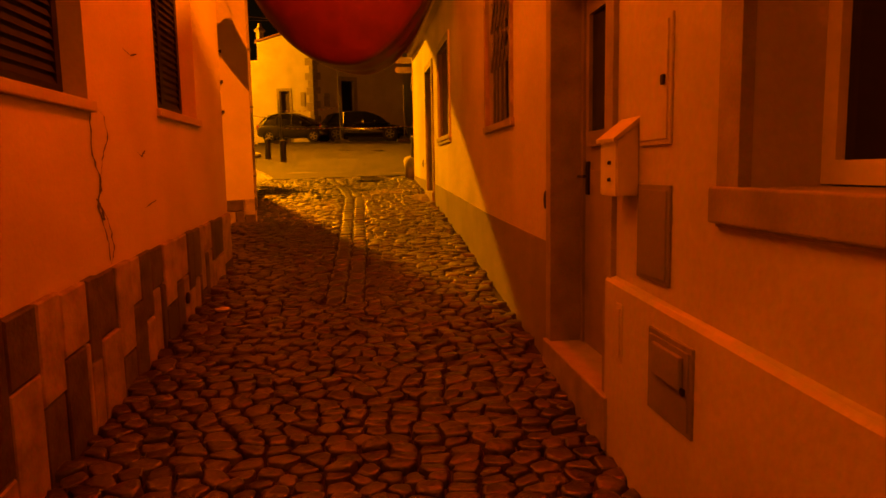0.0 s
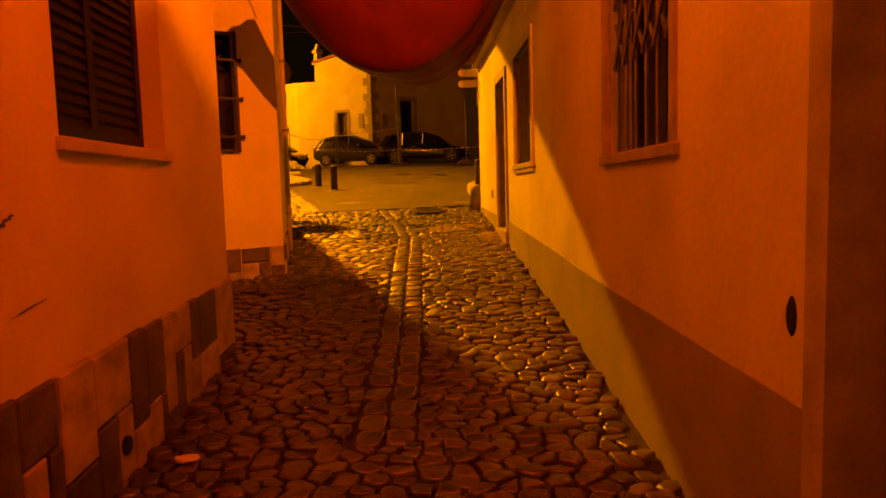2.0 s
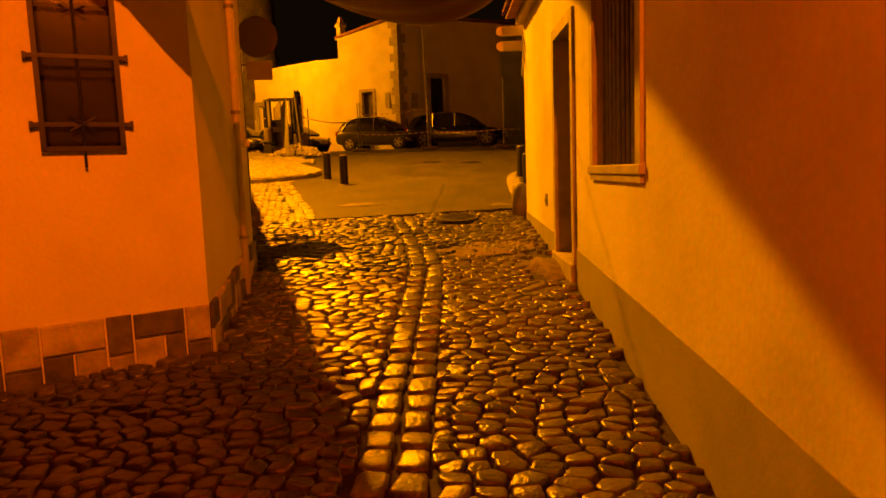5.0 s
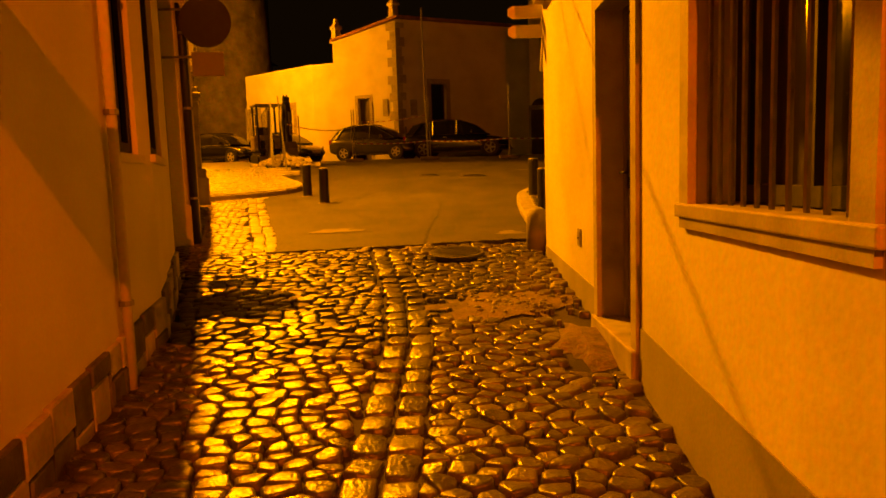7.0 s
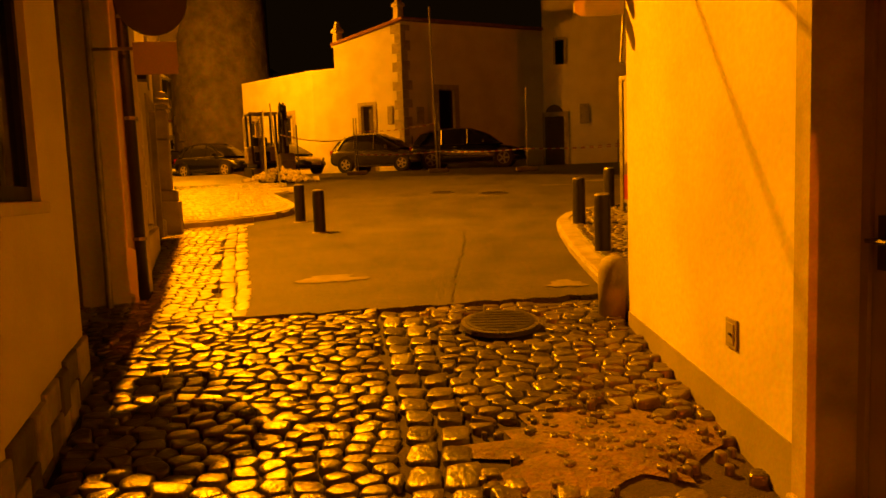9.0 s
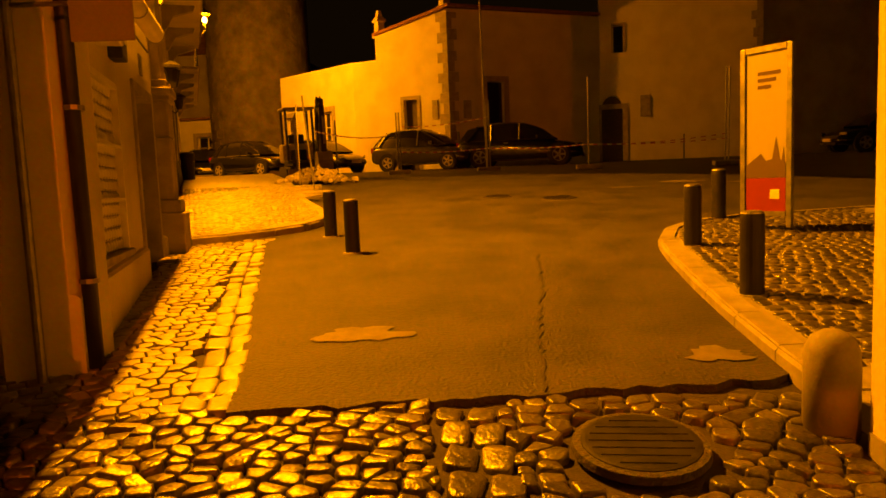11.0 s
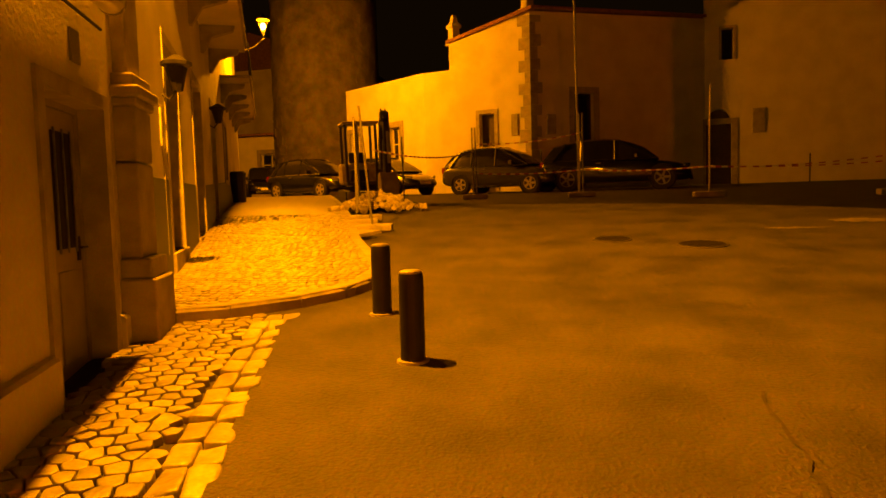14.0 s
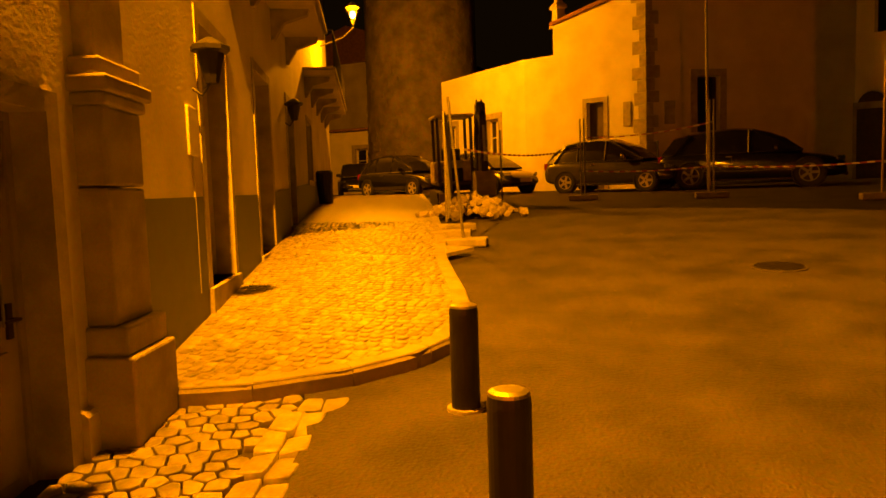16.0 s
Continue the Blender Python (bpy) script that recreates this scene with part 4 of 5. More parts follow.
def cover(y0, y1, z0, z1, label, mat, proud=0.012, knob=True, a=RA, b=RB, side=-1):
    ob = on_wall("meter_cover", a, b, side, y0, z0, label, "panel")
    w, h = y1 - y0, z1 - z0
    part("frame", boxes((0, w, 0.0, proud, 0, h), bevel=0.004), mat, ob)
    part("door_panel", boxes((0.02, w - 0.02, proud, proud + 0.006, 0.02, h - 0.02), bevel=0.003), mat, ob)
    if knob:
        part("latch", boxes((0.03, 0.055, proud + 0.006, proud + 0.018, h * 0.46, h * 0.54), bevel=0.004), IRON, ob, "dark latch")
    return ob


cover(2.38, 2.66, 1.65, 2.12, "painted metal meter cover in the wall", STUCCO)
cover(2.37, 2.67, 1.12, 1.5, "painted metal meter cover in the wall", GREYBAND, knob=False)
water = cover(2.1, 2.46, 0.64, 0.96, "dark water meter cover in the plinth", GREYBAND, proud=0.045)
part("raised_lid", boxes((0.05, 0.28, 0.051, 0.07, 0.16, 0.28), bevel=0.006), GREYBAND, water)
cover(2.75, 2.82, 0.72, 0.98, "small grey plate on the plinth", STUCCO, proud=0.04, knob=False)
cover(12.74, 12.86, 1.62, 1.76, "small dark junction box on plaster", GREYBAND, proud=0.012, a=RC, b=RD)
hole_ob = on_wall("wall_vent", RA, RB, -1, 4.18, 1.37, "dark broken hole in the plaster", "hole")
bm = lathe(bmesh.new(), [(0.07, 0.0), (0.055, 0.006), (0.05, 0.007)], 12)
bm.transform(Matrix.Diagonal((0.42, 1, 0.9, 1)) @ Matrix.Rotation(-math.pi / 2, 4, "X"))
part("rim", bm, DARK, hole_ob)
vent = on_wall("drain_pipe_mouth", LA, LB, 1, 5.25, 0.62, "dark drain hole in the stone facing", "drain")
bm = lathe(bmesh.new(), [(0.04, 0.0), (0.045, 0.045), (0.03, 0.047)], 12)
bm.transform(Matrix.Rotation(-math.pi / 2, 4, "X"))
part("mouth", bm, DARK, vent)


def crack(a, b, side, pts, width, label):
    """A thin dark split in plaster, with flaking edges."""
    ob = on_wall("plaster_crack", a, b, side, pts[0][0], pts[0][1], label, "crack")
    bm = bmesh.new()
    rng = random.Random(int(pts[0][1] * 1000))
    fine = []
    for (ya, za), (yb, zb) in zip(pts, pts[1:]):
        for i in range(6):
            fine.append((ya + (yb - ya) * i / 6 + rng.uniform(-0.012, 0.012), za + (zb - za) * i / 6))
    fine.append(pts[-1])
    rows = []
    for i, (y, z) in enumerate(fine):
        w = width * rng.uniform(0.3, 1.0) * (0.4 + 0.6 * math.sin(math.pi * i / (len(fine) - 1)))
        rows.append([bm.verts.new((y - pts[0][0] - w, 0.003, z - pts[0][1] + w * 0.4)), bm.verts.new((y - pts[0][0] + w, 0.003, z - pts[0][1] - w * 0.4))])
    for r0, r1 in zip(rows, rows[1:]):
        bm.faces.new((*r0, *r1[::-1]))
    part("split", bm, SLABDARK, ob)


crack(LA, LB, 1, [(3.72, 1.93), (3.70, 1.7), (3.80, 1.55), (3.74, 1.4), (3.83, 1.25), (3.85, 1.1)], 0.02, "long flaking crack in whitewashed plaster")
crack(LA, LB, 1, [(3.78, 1.95), (3.92, 1.9), (3.95, 1.78), (3.84, 1.66), (3.78, 1.52)], 0.012, "flaking edge of loose plaster")
crack(LA, LB, 1, [(3.76, 1.42), (3.88, 1.3), (3.92, 1.16), (3.86, 1.08)], 0.012, "flaking edge of loose plaster")
crack(LA, LB, 1, [(3.73, 1.45), (3.78, 1.4), (3.8, 1.33)], 0.045, "dark gap where plaster has fallen off")
crack(LA, LB, 1, [(4.3, 2.33), (4.42, 2.31), (4.55, 2.34)], 0.015, "short crack in whitewashed plaster")
crack(LA, LB, 1, [(4.42, 1.72), (4.5, 1.69), (4.58, 1.73)], 0.02, "short crack in whitewashed plaster")
crack(LA, LB, 1, [(4.5, 1.36), (4.75, 1.4)], 0.01, "short crack in whitewashed plaster")


def drainpipe(pts, r, label, mat):
    ob = thing("drainpipe", Matrix.Translation(pts[-1]), label, "drainpipe", "drainpipes")
    base = Vector(pts[-1])
    part("pipe", tube(bmesh.new(), [Vector(p) - base for p in pts], r, 10), mat, ob, smooth=True)
    for z in (0.6, 1.7, 2.6):
        part("clip", lathe(bmesh.new(), [(r + 0.012, z - 0.015), (r + 0.012, z + 0.015)], 10), GALV, ob)


drainpipe([(-2.125, 11.2, 6.0), (-2.125, 11.2, 0.92)], 0.03, "thin pale pipe down a house wall", STUCCO)
drainpipe([(-3.7, 15.62, 4.4), (-3.64, 15.62, 4.1), (-3.62, 15.62, 1.45)], 0.05, "dark drainpipe at a house corner", IRON)
drainpipe([(-3.77, 15.85, 4.5), (-3.77, 15.85, 1.5)], 0.045, "pale drainpipe down a house wall", STUCCO)


def rolled_awning():
    m = wall_frame(UA, UB, 1)
    ob = thing("rolled_awning", m @ Matrix.Translation((at(UA, UB, 16.9), 0.12, 4.45)), "rolled pale awning tube on a house wall", "awning")
    w = at(UA, UB, 19.15) - at(UA, UB, 16.9)
    part("roll", tube(bmesh.new(), [(0, 0, 0), (w, 0, 0)], 0.1, 14), PAINTWHITE, ob, smooth=True)
    for x in (0.1, w * 0.5, w - 0.05):
        part("strap", tube(bmesh.new(), [(x, 0, 0), (x + 0.03, 0, 0)], 0.106, 14), GREYBAND, ob)
    part("cable", tube(bmesh.new(), [(-0.3, -0.1, -0.05), (0.6, -0.1, -0.16), (w, -0.1, -0.2)], 0.012, 6), IRON, ob)
    bx = thing("intercom_box", m @ Matrix.Translation((at(UA, UB, 17.15), 0, 3.78)), "dark wall box with a pale label", "box")
    part("body", boxes((0, 0.24, 0, 0.12, 0, 0.36), bevel=0.01), IRON, bx)
    part("label_plate", boxes((0.08, 0.16, 0.12, 0.125, 0.14, 0.28)), PAINTWHITE, bx)
    ac = thing("air_conditioner", m @ Matrix.Translation((at(UA, UB, 16.35), 0, 3.8)), "pale wall box above a lattice window", "box")
    part("body", boxes((0, 0.5, 0, 0.2, 0, 0.35), bevel=0.015), PAINTWHITE, ac)
    part("slot", boxes((0.12, 0.36, 0.2, 0.204, 0.2, 0.25)), DARK, ac)
    no = thing("house_number", m @ Matrix.Translation((at(UA, UB, 18.6), 0, 3.9)), "small dark plate above a door", "sign")
    part("plate", boxes((0, 0.16, 0, 0.015, 0, 0.22)), GREYBAND, no)


rolled_awning()


def meter_cabinet():
    m = wall_frame(VA, VB, 1) @ Matrix.Translation((at(VA, VB, 21.25), 0, 3.6))
    ob = thing("meter_cabinet", m, "pale box beside a tall door", "box")
    part("body", boxes((0, 0.24, -0.01, 0.022, 0, 0.42), bevel=0.006), STUCCO, ob)
    part("conduit", tube(bmesh.new(), [(0.12, 0.008, 0), (0.12, 0.008, -1.2)], 0.008, 8), STUCCO, ob)


meter_cabinet()


def banner():
    ob = thing("red_banner", Matrix.Translation((-0.3, 8.45, 2.79)) @ Matrix.Diagonal((0.9, 0.88, 0.9, 1)), "red cloth banner sagging between two houses", "banner")
    bm = bmesh.new()
    n, k = 40, 26
    grid = []
    for j in range(k + 1):
        v = j / k
        row = []
        for i in range(n + 1):
            u = i / n * 2 - 1
            x = u * (1.5 if u < 0 else 1.12)
            sag = 1.25 * (1 - u * u * (0.72 + 0.28 * u * u))
            z = 1.25 - sag * (0.02 + 0.98 * math.sin(math.pi * min(1, v * 0.62)) ** 0.8)
            fold = 0.055 * math.sin(9 * v + 2.6 * u * u + 1.4 * math.sin(2.2 * u + v)) * (1 - u * u) + 0.012 * math.sin(23 * v + 5 * u)
            row.append(bm.verts.new((x, (v - 0.5) * 1.1 + 0.1 * u, z + fold)))
        grid.append(row)
    for r0, r1 in zip(grid, grid[1:]):
        for i in range(n):
            bm.faces.new((r0[i], r0[i + 1], r1[i + 1], r1[i]))
    cloth = part("cloth", bm, RED, ob, smooth=True)
    mod = cloth.modifiers.new("thickness", "SOLIDIFY")
    mod.thickness = 0.003
    for x0, x1, y in ((-1.5, -1.5, -0.6), (1.12, 1.1, -0.45), (-1.5, -1.55, 0.5), (1.12, 1.09, 0.62)):
        part("rope", tube(bmesh.new(), [(x0, y, 1.23), (x1 * 1.05, y, 1.5)], 0.007, 5), PAINTWHITE, ob)


banner()


def overhead_cable(p0, p1, sag):
    a, b = Vector(p0), Vector(p1)
    ob = thing("overhead_cable", Matrix.Translation(a), "thin sagging cable over the street", "cable", "overhead cables")
    part("wire", tube(bmesh.new(), [(b - a) * (k / 12) - Vector((0, 0, sag * 4 * (k / 12) * (1 - k / 12))) for k in range(13)], 0.006, 5), GALV, ob)


overhead_cable((-2.9, 13.6, 4.6), (0.7, 14.6, 4.75), 0.1)
overhead_cable((-3.7, 15.8, 5.0), (0.7, 14.5, 5.0), 0.15)

litter = thing("litter", Matrix.Translation((-1.32, 5.37, 0.478)), "crumpled pale wrapper lying on the cobbles", "litter")
bm = bmesh.new()
bmesh.ops.create_icosphere(bm, subdivisions=2, radius=0.07)
for v in bm.verts:
    v.co = Vector((v.co.x * 0.9, v.co.y * 0.6, v.co.z * 0.3 + 0.02)) * (1 + 0.35 * noise.noise(v.co * 30))
part("wrapper", bm, PAINTWHITE, litter)


# ---- parked cars ----
def car(m, length, height, width, paint, label, suv=False):
    """A five-door car, its nose to +x, its middle over the origin."""
    ob = thing("parked_car", m, label, "car", "cars parked by the church")
    L, W, H = length / 2, width / 2, height
    belt = H * 0.60
    # stations: x, sill, belt, half width at sill, at belt
    st = [(-L, 0.42, belt * 0.80, 0.72, 0.70), (-L + 0.08, 0.26, belt * 0.98, 0.86, 0.84), (-L + 0.5, 0.2, belt * 1.02, 0.97, 0.95), (-L * 0.3, 0.18, belt, 1.0, 0.95), (L * 0.25, 0.18, belt * 0.96, 1.0, 0.95),
          (L * 0.55, 0.2, belt * 0.93, 0.99, 0.92), (L - 0.4, 0.22, belt * 0.84, 0.94, 0.84), (L - 0.1, 0.25, belt * 0.70, 0.80, 0.70), (L, 0.32, belt * 0.54, 0.66, 0.62)]
    bm = bmesh.new()
    rings = []
    for x, z0, z1, w0, w1 in st:
        ring = [(W * w0 * 0.9, z0), (W * w0, z0 + 0.1), (W * (w0 + 0.02), (z0 + z1) * 0.5), (W * w1, z1 - 0.06), (W * w1 * 0.9, z1)]
        ring = ring + [(-y, z) for y, z in ring[::-1]]
        rings.append([bm.verts.new((x, y, z)) for y, z in ring])
    for a, b in zip(rings, rings[1:]):
        for k in range(10):
            bm.faces.new((a[k], a[(k + 1) % 10], b[(k + 1) % 10], b[k]))
    bm.faces.new(rings[0])
    bm.faces.new(rings[-1][::-1])
    bmesh.ops.recalc_face_normals(bm, faces=bm.faces)
    body = part("body", bm, paint, ob, smooth=True)
    sub = body.modifiers.new("round", "SUBSURF")
    sub.levels = sub.render_levels = 2
    # glasshouse: stations x, half width below and above, height of the roof
    gs = [(-0.94, 0.74, 0.70, belt + 0.03), (-0.81, 0.80, 0.66, H - 0.27 if not suv else H - 0.2), (-0.62, 0.85, 0.68, H - 0.1), (-0.42, 0.88, 0.70, H - 0.02), (-0.12, 0.89, 0.70, H),
          (0.06, 0.89, 0.69, H - 0.04), (0.22, 0.88, 0.70, H - 0.15), (0.38, 0.87, 0.74, H - 0.31), (0.56, 0.84, 0.80, belt + 0.0)]
    shell, cap = bmesh.new(), bmesh.new()
    rings, caps = [], []
    for x, w0, w1, zr in gs:
        zb = belt - 0.07
        half = [(w0 * W, zb), ((w0 * 0.62 + w1 * 0.38) * W, zb + (zr - zb) * 0.5), (w1 * W, zb + (zr - zb) * 0.9), (w1 * W * 0.8, zr - 0.012), (0.0, zr)]
        ring = half + [(-y, z) for y, z in half[-2::-1]]
        rings.append([shell.verts.new((x * L, y, z)) for y, z in ring])
        if -0.9 < x < 0.1:
            caps.append([cap.verts.new((x * L, y * 1.01, z + 0.012)) for y, z in ring[2:7]])
    for a, b in zip(rings, rings[1:]):
        for k in range(8):
            shell.faces.new((a[k], a[k + 1], b[k + 1], b[k]))
    for a, b in zip(caps, caps[1:]):
        for k in range(4):
            cap.faces.new((a[k], a[k + 1], b[k + 1], b[k]))
    part("glasshouse", shell, GLASS, ob, "dark tinted windows", smooth=True)
    part("roof", cap, paint, ob, smooth=True)
    bm = bmesh.new()
    for k in (0, 8):
        tube(bm, [(x * L, (1 if k == 0 else -1) * (w0 * W + 0.004), belt - 0.03) for x, w0, w1, zr in gs], 0.014, 5)
    part("window_trim", bm, CHROME if not suv else IRON, ob)
    low = [(gs[1][0] * L, gs[1][1] * W), (gs[3][0] * L, gs[3][1] * W), (gs[5][0] * L - 0.1, gs[5][1] * W), (gs[8][0] * L, gs[8][1] * W * 0.96)]
    top = [(gs[2][0] * L, gs[2][2] * W), (gs[3][0] * L, gs[3][2] * W), (gs[5][0] * L - 0.1, gs[5][2] * W), (gs[5][0] * L, gs[5][2] * W)]
    zt = [gs[2][3] - 0.05, gs[3][3] - 0.06, gs[5][3] - 0.05, gs[5][3] - 0.05]
    for s in (1, -1):
        for i, (p, q) in enumerate(((low[0], top[0]), (low[1], top[1]), (low[2], top[2]), (low[3], top[3]))):
            w = 0.05 if i in (1, 2) else (0.12 if i == 0 else 0.055)
            bm = tube(bmesh.new(), [(p[0], s * (p[1] + 0.005), belt - 0.03), (q[0], s * (q[1] + 0.008), zt[i])], w * 0.6, 6)
            part("pillar", bm, paint, ob)
        part("mirror", boxes((L * 0.27, L * 0.27 + 0.12, s * W * 0.98 - 0.08, s * W * 0.98 + 0.1, belt - 0.01, belt + 0.13), bevel=0.03), paint, ob)
        bm = boxes((-0.12, 0.12, -0.03, 0.03, -0.06, 0.06), bevel=0.025)
        bm.transform(Matrix.Translation((L - 0.2, s * W * 0.74, belt * 0.72)) @ Matrix.Rotation(-s * 0.6, 4, "Z"))
        part("headlight", bm, CHROME, ob, "clear headlight")
        bm = boxes((-0.05, 0.08, -0.03, 0.03, -0.1, 0.1), bevel=0.02)
        bm.transform(Matrix.Translation((-L + 0.1, s * W * 0.8, belt * 0.86)))
        part("tail_light", bm, plain("tail_red", (0.25, 0.01, 0.01), 0.25), ob, "red tail light")
        part("door_handle", boxes((-L * 0.22, -L * 0.22 + 0.16, s * W * 0.985 - 0.015, s * W * 0.985 + 0.02, belt - 0.14, belt - 0.11), bevel=0.006), CHROME, ob)
        part("sill_trim", boxes((-L * 0.45, L * 0.45, s * W * 0.96 - 0.02, s * W * 0.96 + 0.035, 0.2, 0.25), bevel=0.008), CHROME if not suv else IRON, ob)
        for x in (-L * 0.6, L * 0.62):
            r = 0.31 if not suv else 0.36
            rot = Matrix.Translation((x, s * (W - 0.12), r)) @ Matrix.Rotation(-s * math.pi / 2, 4, "X")
            bm = lathe(bmesh.new(), [(r * 0.66, -0.1), (r * 0.97, -0.1), (r, -0.06), (r, 0.09), (r * 0.95, 0.125), (r * 0.66, 0.12)], 24)
            bm.transform(rot)
            wheel = part("wheel", bm, RUBBER, ob, "black tyre")
            bm = lathe(bmesh.new(), [(r + 0.05, -0.05), (r + 0.055, 0.085), (r + 0.02, 0.1), (r - 0.02, 0.06)], 24)
            bm.transform(rot @ Matrix.Translation((0, 0, 0.025)))
            # black ring round the tyre, painted shade of the arch gap
            part("wheel_arch", bm, DARK, ob)
            bm = lathe(bmesh.new(), [(r * 0.67, 0.10), (r * 0.66, 0.13), (r * 0.6, 0.125), (r * 0.58, 0.09)], 24)
            for k in range(5):
                sp = boxes((0.02, r * 0.62, -0.035, 0.035, 0.1, 0.13))
                sp.transform(Matrix.Rotation(k * math.tau / 5, 4, "Z"))
                me = bpy.data.meshes.new("spoke")
                sp.to_mesh(me)
                sp.free()
                bm.from_mesh(me)
                bpy.data.meshes.remove(me)
            bm.transform(rot)
            part("rim", bm, ALLOY if not suv else GREYBAND, wheel, "five-spoke alloy rim")
    part("bumper", boxes((L - 0.1, L - 0.01, -W * 0.55, W * 0.55, 0.24, 0.34), bevel=0.03), IRON, ob)
    part("number_plate", boxes((L - 0.01, L + 0.012, -0.26, 0.26, 0.37, 0.48)), PAINTWHITE, ob)
    return ob


def paintwork(name, colour):
    m = plain(name, colour, 0.26, 0.35)
    m.node_tree.nodes["Principled BSDF"].inputs["Coat Weight"].default_value = 1.0
    return m


SILVER, BLACK, GREYCAR = paintwork("car_grey", (0.065, 0.063, 0.05)), paintwork("car_black", (0.012, 0.012, 0.013)), paintwork("car_dark_grey", (0.03, 0.03, 0.03))


def stand(x, y, yaw):
    slope = math.atan((ground_z(y + 0.5) - ground_z(y - 0.5)))
    return Matrix.Translation((x, y, ground_z(y) + 0.018)) @ Matrix.Rotation(slope * 0.9, 4, "X") @ Matrix.Rotation(radians(yaw), 4, "Z")


car(stand(-4.75, 37.6, -14), 4.05, 1.56, 1.74, SILVER, "grey five-door hatchback parked by the church")
car(stand(-1.05, 37.4, -6), 4.75, 1.62, 1.88, BLACK, "large black car parked in the dark", suv=True)
car(stand(-9.35, 39.0, -30), 4.1, 1.44, 1.74, GREYCAR, "dark grey car parked behind the excavator")
car(stand(-12.2, 38.8, -24), 4.0, 1.5, 1.74, BLACK, "black car parked at the end of the street")
car(stand(-16.6, 43.2, -60), 4.1, 1.45, 1.74, BLACK, "black car parked below the far house")
car(stand(11.5, 36.5, 185), 4.3, 1.45, 1.75, BLACK, "dark car parked by the church wall")


# ---- building site ----
def excavator():
    ob = thing("mini_excavator", stand(-8.15, 33.2, -60), "small dark excavator with a folded digging arm", "excavator")
    for s in (-1, 1):
        bm = bmesh.new()
        extrude(bm, [(-0.75, 0.2), (-0.65, 0.05), (-0.5, 0), (0.5, 0), (0.65, 0.05), (0.75, 0.2), (0.65, 0.36), (0.5, 0.4), (-0.5, 0.4), (-0.65, 0.36)], s * 0.55 - 0.13, s * 0.55 + 0.13)
        part("track", bm, RUBBER, ob, "black rubber track")
    part("dozer_blade", boxes((0.8, 0.86, -0.65, 0.65, 0.03, 0.35), bevel=0.01), GREYBAND, ob)
    part("turntable", lathe(bmesh.new(), [(0.35, 0.38), (0.35, 0.52)], 20), IRON, ob)
    part("engine_cover", boxes((-0.85, 0.0, -0.62, 0.62, 0.52, 1.15), bevel=0.08), SLAB, ob)
    part("cab_floor", boxes((-0.2, 0.65, -0.6, 0.3, 0.52, 0.62), bevel=0.02), IRON, ob)
    for x, y in ((-0.2, -0.58), (0.6, -0.58), (-0.2, 0.26), (0.6, 0.26)):
        part("cab_post", boxes((x - 0.035, x + 0.035, y - 0.035, y + 0.035, 0.6, 2.2), bevel=0.01), IRON, ob)
    part("cab_roof", boxes((-0.3, 0.72, -0.66, 0.34, 2.2, 2.28), bevel=0.03), SLAB, ob)
    part("seat", boxes((-0.15, 0.2, -0.4, 0.1, 0.62, 0.95), (-0.2, -0.1, -0.4, 0.1, 0.95, 1.45), bevel=0.03), RUBBER, ob)

    def limb(name, pts, w, mat=IRON):
        bm = bmesh.new()
        for p, q in zip(pts, pts[1:]):
            a, b = Vector((p[0], 0, p[1])), Vector((q[0], 0, q[1]))
            d = (b - a).normalized()
            nrm = Vector((-d.z, 0, d.x)) * w
            vs = [bm.verts.new(c + o + Vector((0, y, 0))) for y in (0.36, 0.52) for c, o in ((a, -nrm), (b, -nrm * 0.8), (b, nrm * 0.8), (a, nrm))]
            for f in ((0, 1, 2, 3), (7, 6, 5, 4), (0, 4, 5, 1), (1, 5, 6, 2), (2, 6, 7, 3), (3, 7, 4, 0)):
                bm.faces.new([vs[i] for i in f])
        return part(name, bm, mat, ob)
    limb("boom", [(0.5, 0.75), (0.58, 1.2), (0.62, 1.7), (0.74, 2.1), (0.98, 2.3)], 0.13)
    limb("dipper_arm", [(0.9, 2.36), (1.12, 2.2), (1.2, 1.6), (1.18, 0.85)], 0.11)
    part("dipper_pivot", boxes((0.86, 1.1, 0.32, 0.56, 2.24, 2.5), bevel=0.04), IRON, ob)
    part("boom_bracket", boxes((0.4, 0.62, 0.3, 0.58, 0.5, 0.95), bevel=0.04), IRON, ob)
    part("hydraulic_ram", tube(bmesh.new(), [(0.72, 0.44, 0.75), (0.86, 0.44, 1.75)], 0.05, 8), GALV, ob)
    part("hydraulic_ram", tube(bmesh.new(), [(0.62, 0.44, 2.1), (0.95, 0.44, 2.52)], 0.04, 8), GALV, ob)
    part("hydraulic_ram", tube(bmesh.new(), [(1.32, 0.44, 1.95), (1.38, 0.44, 1.1)], 0.04, 8), GALV, ob)
    for y in (0.38, 0.5):
        part("hose", tube(bmesh.new(), [(0.5, y, 1.0), (0.42, y, 1.6), (0.6, y, 2.2), (0.9, y, 2.58), (1.25, y, 2.3), (1.3, y, 1.9)], 0.018, 6), RUBBER, ob)
    bm = bmesh.new()
    extrude(bm, [(0.95, 0.82), (1.25, 0.87), (1.4, 0.62), (1.36, 0.27), (1.15, 0.1), (0.92, 0.12), (0.86, 0.42)], 0.2, 0.68)
    part("bucket", bm, CONCRETE, ob, "worn steel bucket")
    for k in range(4):
        part("bucket_tooth", boxes((0.84, 0.94, 0.22 + k * 0.13, 0.27 + k * 0.13, 0.06, 0.13), bevel=0.01), IRON, ob)


excavator()


